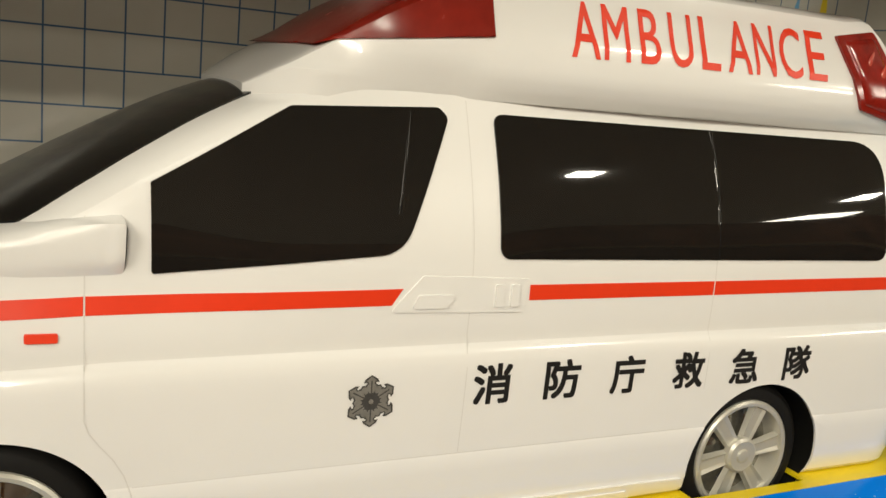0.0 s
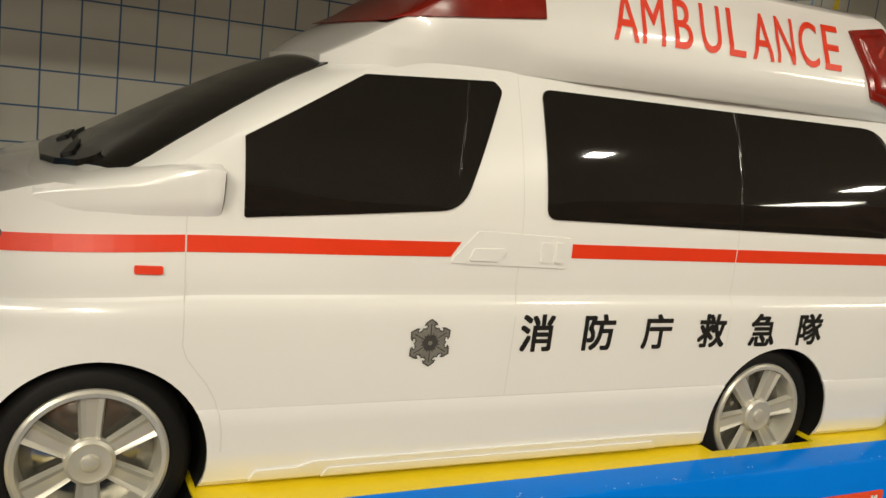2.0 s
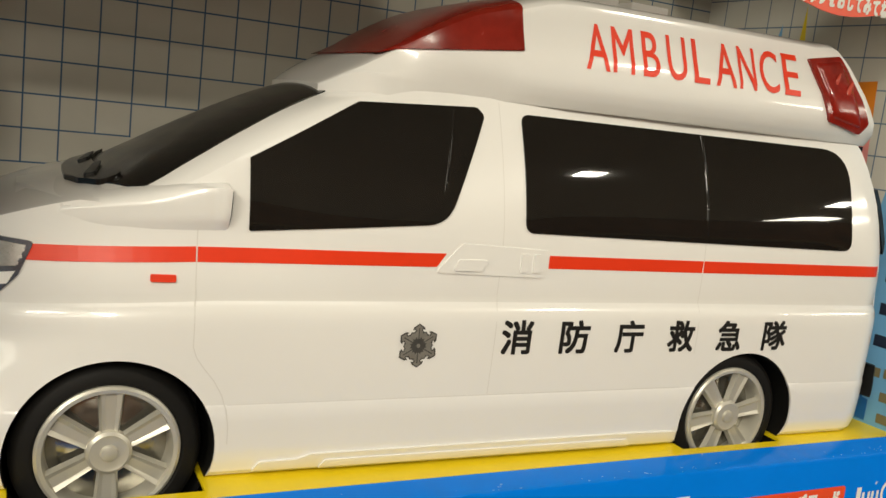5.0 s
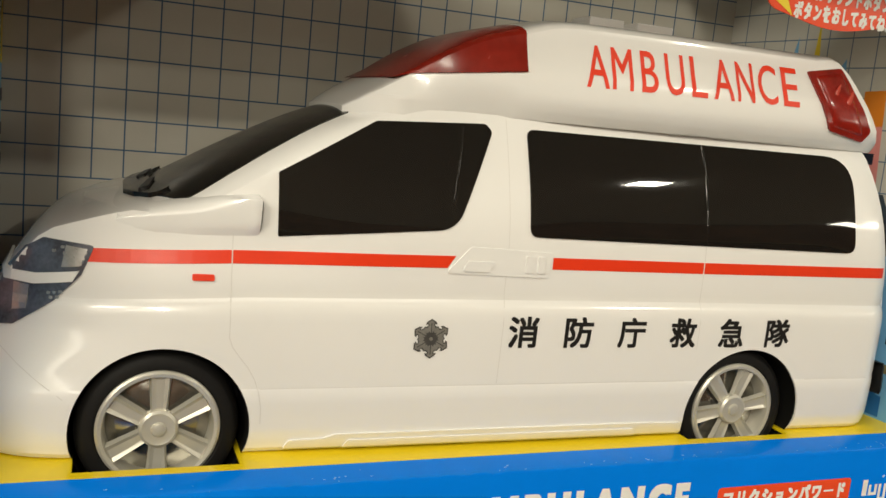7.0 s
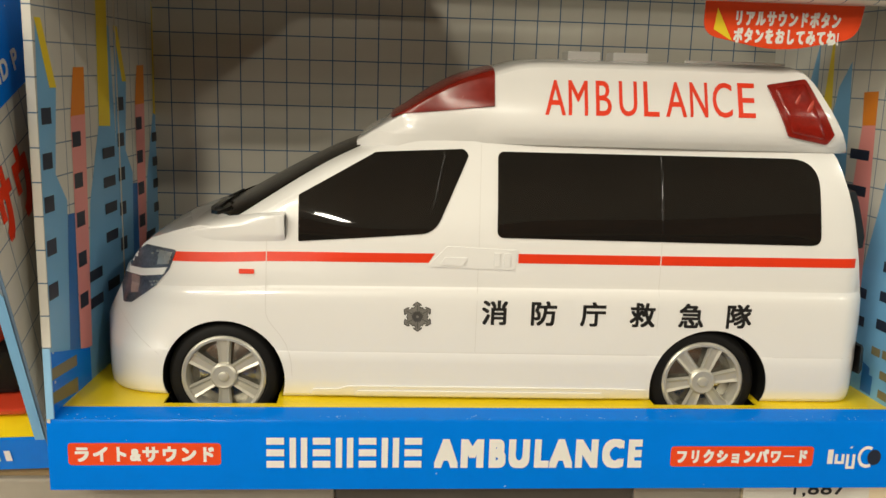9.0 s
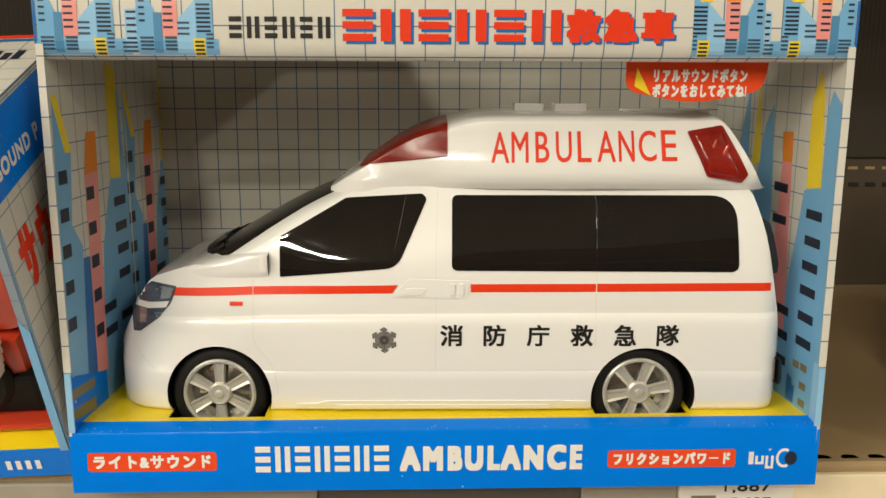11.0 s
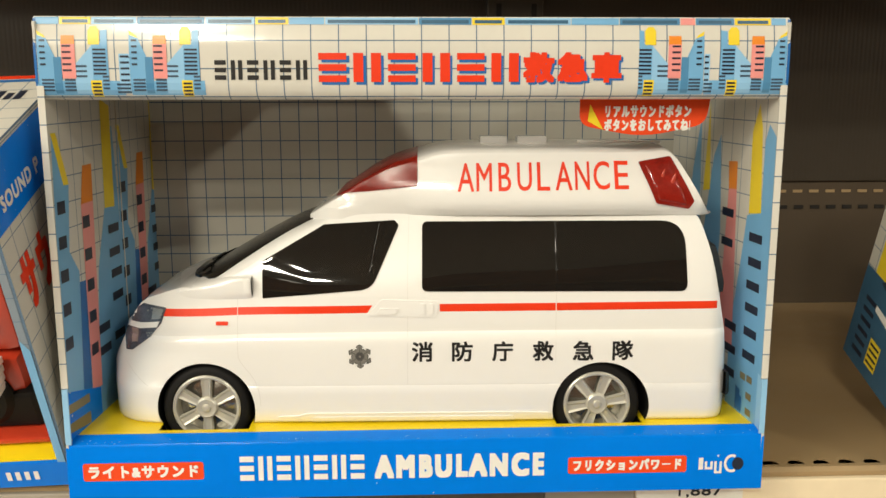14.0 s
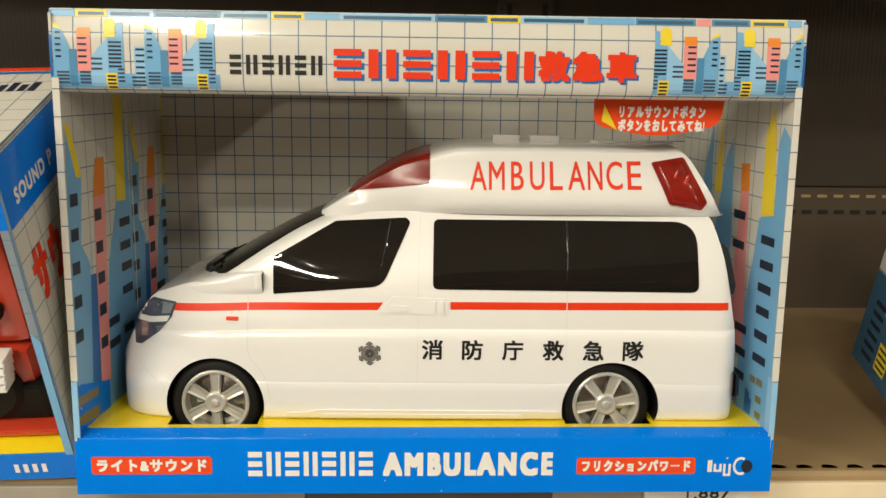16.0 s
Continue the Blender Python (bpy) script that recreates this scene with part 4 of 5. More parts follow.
def body_section(x):
    shoulder, top = body_shoulder(x)
    rows = [z - straight(CREASE_DROP, x) * max(0.0, 1 - (abs(z - 77) / 14) ** 2) for z in LEVELS]
    near = [(body_plan(x, min(z, shoulder)) * side_at(x, min(z, shoulder)), min(z, shoulder)) for z in rows]
    near.append((body_plan(x, shoulder) * side_at(x, shoulder), shoulder))
    for k in range(1, ARC + 1):
        t = math.pi / 2 * k / ARC
        u = max(0.0, math.cos(t)) ** (2 / ROUND)
        z = shoulder + (top - shoulder) * max(0.0, 1 - u**ROUND) ** crown(x)
        near.append((body_plan(x, shoulder) * side_at(x, z) * u, z))
    return [(x, CENTRE - y, z) for y, z in near] + [(x, CENTRE + y, z) for y, z in near[-2::-1]]


stations = [-166.2, -166, -165.6, -165, -164, -163, -162.5, -161.9, -161.2, -160, -158, -155, -151.5, -148, -144, -140, -136, -131, -126, -121, -116, -111, -106, -101, -95] + [-90 + 3 * k for k in range(20)] + [-30 + 6 * k for k in range(28)] + [136, 138, 140, 142, 144, 146, 147.5, 149, 150.5, 152, 153, 154, 155, 156, 156.8, 157.2]
body = part("body", loft(stations, body_section), WHITE, van, "glossy white moulded plastic body", smooth=24)
HUBS = [(-106.7, 38.2), (91.3, 38.5)]
ARCHES = [(-106.2, 38.1, 24.5), (92.8, 37.2, 24.6)]


def arch_cutters():
    out = []
    for x, z, r in ARCHES:
        for y0, y1 in ((10, 46), (98, 134)):
            bm = bmesh.new()
            bmesh.ops.create_cone(bm, cap_ends=True, segments=64, radius1=r, radius2=r, depth=y1 - y0, matrix=Matrix.Translation((x, (y0 + y1) / 2, z)) @ Matrix.Rotation(radians(90), 4, "X"))
            for v in bm.verts:
                v.co = (v.co - Vector((0, 72, 30))) * MM
            out.append(bm)
    return out


body.parent = None
cut(body, arch_cutters())
body.parent = van
body.data.set_sharp_from_angle(angle=radians(24))
for x, z, r in ARCHES:
    for s in (-1, 1):
        bm = bmesh.new()
        rows = []
        for depth in (0.5, 6.0, 24.0, None):
            row = []
            for k in range(64):
                a = 2 * math.pi * k / 64
                q = 2.0 if depth is None else r - 0.15
                px, pz = x + q * math.cos(a), z + q * math.sin(a)
                skin = body_half(x + (r - 0.15) * math.cos(a), max(31.0, z + (r - 0.15) * math.sin(a)))
                row.append(bm.verts.new((px, CENTRE + s * (27.0 if depth in (24.0, None) else skin - depth), pz)))
            rows.append(row)
        for a, b in zip(rows, rows[1:]):
            for k in range(64):
                bm.faces.new((a[k], a[(k + 1) % 64], b[(k + 1) % 64], b[k]))
        bmesh.ops.recalc_face_normals(bm, faces=bm.faces)
        part("wheel_well", bm, WELL, van, "black inside of the wheel arch", smooth=40)


def wheel(x, z, side, turned):
    """One wheel, its outer face at the body's side."""
    face = CENTRE - 50.3 if side < 0 else CENTRE + 50.3
    s = side
    holder = new("wheel")
    holder.parent = van
    tyre = lathe([(17.0, s * 0.2), (17.8, s * 0.9), (20.4, s * 0.8), (22.0, -s * 0.4), (22.6, -s * 2.2), (22.7, -s * 9), (22.6, -s * 15), (21.4, -s * 17), (16, -s * 17.4), (16, -s * 1)], (x, face, z), steps=64)
    part("tyre", tyre, RUBBER, holder, "matt black toy tyre", smooth=40)
    rim = lathe([(17.3, -s * 0.6), (17.0, s * 0.9), (16.3, s * 1.4), (15.3, s * 1.1), (14.8, -s * 0.6), (14.4, -s * 5.5)], (x, face, z), steps=64)
    part("rim", rim, SILVER, holder, "satin silver wheel rim", smooth=40)
    part("rim_well", lathe([(14.8, -s * 5.4), (12, -s * 4.4), (9, -s * 3.7), (5, -s * 3.2), (0.01, -s * 3.0)], (x, face, z), steps=40), RIM_WELL, holder, "mirror-bright wheel disc behind the spokes", smooth=40)
    for k in range(6):
        a = radians(90 + turned + 60 * k)
        bm = bmesh.new()
        c, n = Vector((math.cos(a), 0, math.sin(a))), Vector((-math.sin(a), 0, math.cos(a)))
        mid = Vector((x, face, z))
        out = Vector((0, s, 0))
        low = [mid + c * r + n * w - out * d for r, w, d in ((3.5, 2.3, 1.2), (15.0, 3.1, 1.4), (15.0, -3.1, 1.4), (3.5, -2.3, 1.2))]
        high = [mid + c * r + n * w + out * d for r, w, d in ((3.5, 1.7, 0.2), (15.0, 2.5, 0.5), (15.0, -2.5, 0.5), (3.5, -1.7, 0.2))]
        lv, hv = [bm.verts.new(p) for p in low], [bm.verts.new(p) for p in high]
        groove = [bm.verts.new(mid + c * r + n * w + out * d) for r, w, d in ((3.5, 0.9, -0.1), (15.0, 1.3, -0.1), (15.0, -1.3, -0.1), (3.5, -0.9, -0.1))]
        bm.faces.new((hv[0], hv[1], groove[1], groove[0])), bm.faces.new(groove), bm.faces.new((groove[3], groove[2], hv[2], hv[3]))
        for i in range(4):
            j = (i + 1) % 4
            bm.faces.new((lv[i], lv[j], hv[j], hv[i]))
        bmesh.ops.recalc_face_normals(bm, faces=bm.faces)
        part("spoke", bm, SILVER, holder)
    part("hub_cap", lathe([(5.6, -s * 1), (5.4, s * 0.9), (4.6, s * 1.5), (4.0, s * 1.3), (2.2, s * 1.3), (1.9, s * 1.9), (1.0, s * 2.2), (0.01, s * 2.2)], (x, face, z), steps=36), SILVER, holder, smooth=35)


for x, z in HUBS:
    wheel(x, z, -1, 0 if x < 0 else -20)
    wheel(x, z, 1, 0)

# raised roof
ROOF_TOP = [(-55, 133.8), (-48, 138.8), (-41, 143.4), (-38, 145.3), (-24.5, 154.6), (-12, 161.2), (0.7, 165.1), (13.4, 168.6), (25, 169.2), (60, 169.4), (122, 169.5), (126, 168.3), (129.5, 165), (133, 159.4), (139, 148.6), (145, 138.6), (148.6, 135.4), (151, 134.9)]
ROOF_SIDE = [(130, 40.6), (133.8, 41.4), (134.6, 42.6), (135.6, 43.4), (138, 45.3), (141, 46.7), (145, 46.6), (150, 45.6), (155, 43.4), (160, 41.4), (164, 39.2)]


ROOF_FRONT = [(128, 42.2), (145, 42.3), (150, 41.8), (155, 41.0), (160, 40.2), (164, 39.2)]


def roof_side(x, z):
    f = eased_step((x + 42) / 44)
    # the skirt steps out behind the front doors
    step = 1.3 * (1 - eased_step((x + 7) / 6)) * eased_step((x + 44) / 16) * eased_step((146 - z) / 9)
    return straight(ROOF_SIDE, z) * f + straight(ROOF_FRONT, z) * (1 - f) - step


def roof_plan(x, z):
    """Narrowing of the roof towards its ends; the skirt stays wide."""
    if x < 60:
        return straight([(-16, 0.885), (0, 0.905), (20, 0.965), (60, 1.0)], x) * roof_nose(x, z)
    return roof_tail(x)


def roof_nose(x, z):
    if x < -16:
        u, v = min(1.0, (-16 - x) / 39.0), max(0.0, min(1.0, (-38 - x) / 17.0))
        low, high = 1 - 0.30 * v * v, 1 - 0.38 * u * u
        return low + (high - low) * max(0.0, min(1.0, (z - 138) / 7.0))
    return 1.0


def roof_tail(x):
    if x > 138:
        u = min(1.0, (x - 138) / 13.0)
        return 1 - 0.25 * u**3
    return 1.0


def roof_shoulder(x):
    top = smoothed(ROOF_TOP, x)
    return top - straight([(-55, 0.6), (-38, 2.2), (-24, 3.5), (-10, 4.5), (5, 5.4), (116, 5.4), (126, 3.4), (133, 2.6), (145, 1.2), (151, 0.2)], x), top


def roof_low(x):
    return straight([(-55, 128.6), (-46, 130.4), (-38, 132.2), (-20, 133.4), (-5, 134.2), (-3, 134.4), (5, 134.4)], x)


def roof_section(x, low=None, off=0.0):
    shoulder, top = roof_shoulder(x)
    zb = roof_low(x) if low is None else low(x)
    shoulder = max(shoulder, zb)
    levels = [zb, zb + 0.5, 134.6, 135.6, 136.8, 138, 139.5, 141, 143, 145, 147.5, 150, 152.5, 155, 157.5, 160]
    near = []
    for z in levels:
        z = min(max(z, zb), shoulder)
        near.append((roof_plan(x, z) * roof_side(x, z) + off, z))
    near.append((roof_plan(x, shoulder) * roof_side(x, shoulder) + off, shoulder))
    w = near[-1][0]
    for k in range(1, 11):
        t = math.pi / 2 * k / 10
        near.append((w * max(0.0, math.cos(t)) ** (2 / 3.0), shoulder + (top + off - shoulder) * math.sin(t) ** (2 / 3.0)))
    return [(x, CENTRE - y, z) for y, z in near] + [(x, CENTRE + y, z) for y, z in near[-2::-1]]


def roof_half(x, z):
    shoulder, top = roof_shoulder(x)
    p = roof_plan(x, min(z, shoulder))
    if z <= shoulder:
        return p * roof_side(x, z)
    u = min(1.0, (z - shoulder) / (top - shoulder))
    return p * roof_side(x, shoulder) * (1 - u**3.0) ** (1 / 3.0)


def on_roof(x, z, o):
    return Vector((x, CENTRE - roof_half(x, z) - o, z))


stations = [-55, -54, -52, -50, -46, -42, -38, -34, -30, -26, -22, -18, -14, -10, -8, -6.5, -5, -3.5, -2, -0.5, 2, 5, 9, 14, 20] + [28 + 8 * k for k in range(12)] + [120, 123, 126, 128, 130, 132, 134, 136.5, 139, 141.5, 144, 146, 147.5, 148.6, 150, 151]
part("roof", loft(stations, roof_section), WHITE, van, "glossy white raised roof", smooth=28)


def lamp_low(x):
    return straight([(-41, 143.7), (-36, 145.3), (0.7, 149.5)], x)


part("roof_lamp", loft([-40.8, -39.6, -38, -36, -34, -30, -26, -22, -18, -14, -10, -6, -3, -0.6, 0.4], lambda x: roof_section(x, lamp_low, 0.55)), RED_LENS, van, "dark red translucent roof lamp", smooth=35)
rear_lamp_outline = rounded([(110.0, 161.2), (118.7, 141.0), (135.2, 138.0), (137.4, 142.2), (126.4, 164.0)], (1, 1.5, 1, 1, 1.5), 3)
rl = part("rear_lamp", decal([rear_lamp_outline], on_roof, 1.0, 3.0, 1.4), RED_LENS_DEEP, van, "red plastic rear lamp with two bulbs", smooth=30)
part("lens_panel", pane(rounded([(112.6, 160.2), (119.8, 142.2), (134.8, 139.4), (126.0, 162.6)], 1.6, 4), ((121.5, 154.5), (127, 147)), on_roof, 1.35, 0.3, 4.0, 2.0, 1.6), RED_LENS_DEEP, rl, smooth=60)
for (u, v), long, wide in (((121.4, 153.6), 4.6, 0.9), ((126.2, 150.6), 5.4, 1.1)):
    bm = bmesh.new()
    bmesh.ops.create_uvsphere(bm, u_segments=20, v_segments=10, radius=1, matrix=Matrix.Translation(on_roof(u, v, 0.95)) @ Matrix.Rotation(radians(18), 4, "Y") @ Matrix.Diagonal((wide, 0.6, long, 1)))
    part("bulb", bm, RED_LENS_PALE, rl, smooth=60)
for a, b in ((33.0, 47.0), (52.4, 67.6)):
    part("roof_button", box(a, b, 54, 68, 167.5, 172.6, 0.6), WHITE, van)
part("roof_rib", box(84, 128, 56, 57.4, 168.4, 170.3, 0.5), WHITE, van)

# windscreen, with its dark cowl and wipers
ws = [(-117.2, 72), (-116.4, 58), (-113.6, 46.5), (-109, 37), (-105, 30.6), (-101.4, 28.2), (-97, 29.2), (-89.5, 31.9), (-70, 38.2), (-51, 44.6)]
ws_poly = ws + [(x, 2 * CENTRE - y) for x, y in ws[:0:-1]]
screen = part("windscreen", decal([ws_poly], on_top, 0.45, 3.0, 0.9), SCREEN, van, "glossy black windscreen", smooth=30)
for y0, y1 in ((46, 60), (78, 92)):
    part("wiper", decal([rounded([(-114.6, y0), (-111.6, y0), (-109.2, y1), (-111.4, y1)], 1.0, 4)], on_top, 2.2, 2.0, 1.2), BLACK, screen, smooth=50)
part("cowl", decal([rounded([(-118.4, 60), (-115.6, 46.0), (-111.0, 37.6), (-105.4, 38.8), (-108.6, 50), (-110.8, 62), (-110.8, 82), (-108.6, 94), (-105.4, 105.2), (-111.0, 106.4), (-115.6, 98.0), (-118.4, 84)], (4, 5, 3, 2.4, 5, 5, 5, 5, 2.4, 3, 5, 4), 5)], on_top, 1.5, 2.0, 1.6), SCREEN, screen, smooth=50)

# side windows, bulging a little
fw = rounded([(-76.6, 94.8), (-22.6, 99.4), (-9.0, 129.8), (-11.2, 132.0), (-46.6, 129.9), (-76.8, 112.9)], (0.6, 10, 2, 2, 3, 0.6), 8)
fw_ob = part("side_window", decal([fw], on_side, 0.4, 1.6, 0.8), BLACK_GLOSS, van, "glossy black front side window", smooth=30)
part("window_divider", ridge([(-23.3, 108), (-18.7, 130.6)], lambda u, v, o: on_side(u, v, o + 0.38), 0.6, 0.14), BLACK_GLOSS, fw_ob, smooth=80)
def on_bulge(x, z, o):
    u, v = (2 * x - 136.4) / 134.4, (2 * z - 229.2) / 34.2
    return on_side(x, z, o + 0.5 * max(0.0, 1 - v * v) * max(0.0, 1 - u**6))


rw = rounded([(2.4, 98.2), (134.8, 97.6), (133.6, 131.9), (2.6, 131.5)], (3, 4, 12, 3), 8)
rw_ob = part("side_window", decal([rw], on_bulge, 0.4, 1.6, 0.8), BLACK_GLOSS, van, "glossy black rear side window", smooth=30)
part("window_divider", ridge([(69.2, 98.2), (69.2, 131.4)], lambda u, v, o: on_bulge(u, v, o + 0.38), 0.9, 0.3), BLACK_GLOSS, rw_ob, smooth=80)

# stripes, broken at the door seams
for poly in ([(-127.8, 85.0), (-89.3, 86.7), (-89.3, 90.4), (-126.2, 88.8)], [(-88.9, 86.7), (-24.8, 87.6), (-22.2, 91.4), (-88.9, 90.4)],
             [(11.2, 88.1), (68.9, 88.3), (68.9, 92.1), (11.2, 91.9)], [(69.4, 88.3), (150.0, 88.8), (150.0, 92.6), (69.4, 92.1)]):
    part("stripe", decal([poly], on_side, 0.18, 4.0, 0.3), RED_INK, van, "red painted side stripe")
part("side_marker", decal([rounded([(-99.8, 81.7), (-93.8, 81.7), (-93.8, 83.5), (-99.8, 83.5)], 0.4, 3)], on_side, 0.5, 3.0, 0.8), RED_INK, van, "small red side marker")

# seams of the doors
def seam(points, width=0.28):
    polys = []
    for (x0, z0), (x1, z1) in zip(points, points[1:]):
        d = Vector((x1 - x0, z1 - z0)).normalized()
        nx, nz = -d.y * width / 2, d.x * width / 2
        polys.append([(x0 + nx, z0 + nz), (x1 + nx, z1 + nz), (x1 - nx, z1 - nz), (x0 - nx, z0 - nz)])
    part("door_seam", decal(polys, on_side, 0.1, 4.0, 0.0), WHITE_SEAM, van)


seam([(-89.1, 106), (-89.1, 74), (-89.0, 66), (-88, 63.2), (-86, 60.4), (-83.4, 57.2), (-81.2, 53.4), (-79.8, 49.4), (-79.0, 45), (-78.8, 40)])
seam([(-4.0, 134), (-4.6, 112), (-4.8, 88), (-5, 51)], 0.22)
seam([(69.2, 98), (69.2, 92)])
seam([(69.2, 88), (69.2, 78.5), (69.2, 62)], 0.22)
seam([(-79.6, 50.6), (66, 50.8)], 0.24)
seam([(118.6, 50.6), (155, 50.6)], 0.24)
seam([(-152, 62), (-132, 48)], 0.25)
# moulded sill
part("sill", decal([rounded([(-72, 31.0), (66.5, 31.0), (67, 35.6), (52, 36.0), (-56, 36.0), (-60, 34.6), (-70, 34.4)], 0.8, 3)], on_side, 0.75, 4.0, 1.0), WHITE, van, smooth=50)
part("sill", decal([rounded([(-54, 31.0), (50, 31.0), (48, 34.0), (-52, 34.0)], 0.7, 3)], on_side, 1.2, 4.0, 1.0), WHITE, van, smooth=50)

# tail lamps standing out from the rear corners
REAR = [(44, 156.8), (60, 156.2), (76, 155.2), (93, 152.4), (98, 151.4), (104, 150.4), (116.6, 148), (134, 142.2)]
for s in (-1, 1):
    for z0, z1, out in ((97, 133, 2.6), (44, 56, 1.2)):
        bm = bmesh.new()
        rows = []
        for k in range(9):
            z = z0 + (z1 - z0) * k / 8
            x, w = straight(REAR, z), body_half(146, z)
            thin = 0.5 if k in (0, 8) else 1.0
            rows.append([bm.verts.new(p) for p in ((x - 0.8, CENTRE + s * (w + 0.1), z), (x + out * thin, CENTRE + s * (w - 1.2), z), (x + out * thin, CENTRE + s * (w - 14), z), (x - 4, CENTRE + s * (w - 14), z))])
        for a, b in zip(rows, rows[1:]):
            for k in range(3):
                bm.faces.new((a[k], a[k + 1], b[k + 1], b[k]))
        bm.faces.new(rows[0]), bm.faces.new(rows[-1])
        bmesh.ops.recalc_face_normals(bm, faces=bm.faces)
        part("tail_lamp" if out > 2 else "rear_reflector", bm, BLACK, van, "dark smoked plastic lamp", smooth=40)

# door handle plate
plate = part("handle_plate", decal([rounded([(-25.2, 86.0), (9.6, 85.2), (11.0, 93.4), (-17.4, 94.4)], 0.8, 3)], on_side, 0.42, 4.0, 0.7), WHITE, van, smooth=30)
part("door_handle", decal([rounded([(-20.0, 86.8), (-11.2, 86.8), (-8.8, 90.0), (-18.4, 90.0)], 0.7, 3)], on_side, 0.95, 4.0, 0.8), WHITE, plate, smooth=30)
for x in (1.4, 5.6):
    part("door_handle", decal([rounded([(x, 86.8), (x + 2.4, 86.8), (x + 2.4, 92.2), (x, 92.2)], 0.5, 3)], on_side, 1.0, 4.0, 0.8), WHITE, plate, smooth=30)

# mirror moulded out of the wing: a boxy pod with a long soft fairing ahead of it
bm = bmesh.new()
ringsm = []
pod = [(-130, 92.0, 97.4, -0.8), (-120, 92.0, 99.8, 0.2), (-110, 92.2, 102.2, 1.4), (-100, 92.5, 104.2, 2.8), (-93, 92.8, 105.4, 3.7), (-86, 93.2, 106.2, 4.6), (-84.8, 93.2, 106.3, 4.75), (-84.3, 93.4, 106.4, 5.4), (-82.4, 93.6, 106.4, 5.5), (-81.8, 94.0, 106.0, 5.1)]
for x, lo, hi, out in pod:
    ring = []
    for k in range(15):
        f = k / 14
        z = lo + (hi - lo) * f
        stand = (out + 0.6) * (0.7 * f + 0.3 * eased_step(f / 0.4)) * (1 - max(0.0, (f - 0.9) / 0.1) ** 2) ** 0.5 - 0.6
        ring.append(bm.verts.new((x, CENTRE - body_half(x, z) - stand, z)))
    ringsm.append([bm.verts.new((x, ring[0].co.y + 6, lo))] + ring + [bm.verts.new((x, ring[-1].co.y + 12, hi))])
for a, b in zip(ringsm, ringsm[1:]):
    for k in range(len(a) - 1):
        bm.faces.new((a[k], a[k + 1], b[k + 1], b[k]))
bm.faces.new(ringsm[-1])
bmesh.ops.recalc_face_normals(bm, faces=bm.faces)
mid = Vector((0, sum(v.co.y for v in ringsm[-1][1:-1]) / 15, 101.0))
rear_face = [Vector((-81.6, mid.y + (v.co.y - mid.y) * 0.9, mid.z + (v.co.z - mid.z) * 0.86)) for v in ringsm[-1][1:-1]]
mirror = part("wing_mirror", bm, WHITE, van, smooth=48)
bm = bmesh.new()
bm.faces.new([bm.verts.new(v) for v in rear_face])
part("mirror_glass", bm, BLACK, mirror, "dark mirror face")

# headlamps
def on_lamp(x, z, o):
    return on_nose(x, z, o)


hl = part("headlamp", decal([rounded([(-125.2, 89.4), (-128.4, 81.4), (-135.2, 73.6), (-145.6, 65.8), (-150.0, 65.0), (-151.2, 72), (-147.6, 81.0), (-143.0, 87.2), (-138.4, 90.4)], 1.0, 3)], on_lamp, 0.5, 2.0, 1.0), LAMP_DARK, van, "smoky grey headlamp with a white bar across", smooth=30)
part("lamp_bar", decal([[(-128.8, 82.4), (-130.4, 79.4), (-140.2, 77.6), (-149.9, 78.0), (-149.0, 80.6), (-140, 80.6)]], on_lamp, 1.1, 2.0, 0.9), WHITE, hl, "white bar across the headlamp", smooth=30)
part("reflector", decal([[(-126.8, 88.4), (-128.8, 83.6), (-133.4, 83.0), (-132.4, 89.0)]], on_lamp, 0.7, 2.0, 0.3), LAMP_CHROME, hl)
part("reflector", decal([[(-141.6, 77.0), (-142.2, 70.6), (-145.8, 69.6), (-145.6, 77.4)]], on_lamp, 0.7, 2.0, 0.3), LAMP_CHROME, hl)
for x, z in ((-127.4, 87.4), (-127.9, 85.8), (-128.6, 84.3), (-130.0, 87.8), (-130.6, 86.1), (-132.6, 86.8), (-133.2, 88.4), (-135.4, 87.2), (-133.4, 76.2), (-134.9, 75.9), (-136.4, 75.6), (-134.2, 74.7), (-135.8, 74.4)):
    part("lamp_bead", decal([rounded([(x - 0.42, z - 0.42), (x + 0.42, z - 0.42), (x + 0.42, z + 0.42), (x - 0.42, z + 0.42)], 0.2, 2)], on_lamp, 0.9, 0, 0.4), LAMP_CHROME, hl)
part("fog_lamp", decal([rounded([(-164.4, 46.0), (-164.4, 40.2), (-161.6, 40.2), (-161.6, 46.0)], 0.6, 3)], on_lamp, 0.5, 1.0, 0.8), BLACK, van, "small black fog lamp")

# writing on the side
for ch, a, b in zip("AMBULANCE", (20.3, 29.6, 40.5, 49.8, 59.6, 68.6, 78.4, 87.6, 98.0), (28.5, 37.3, 46.7, 57.0, 65.9, 77.0, 85.6, 95.6, 105.0)):
    rise = (a - 20.3) * 0.014
    part("printed_letter", lettering(ch, a, 146.9 + rise, b, 160.5 + rise, on_roof, 0.2, 0.08, 5.0), RED_INK, van, "tall red printed capital")
for ch, x in zip("消防庁救急隊", (2.4, 22.4, 42.5, 62.8, 82.9, 102.8)):
    part("printed_character", lettering(ch, x - 5.2, 62.8, x + 5.2, 73.1, on_side, 0.15, 0.26, 5.0), BLACK_INK, van, "black printed Japanese character")

# snow-crystal emblem: six barbed arms over a dark rosette
ex, ez = -28.7, 65.8


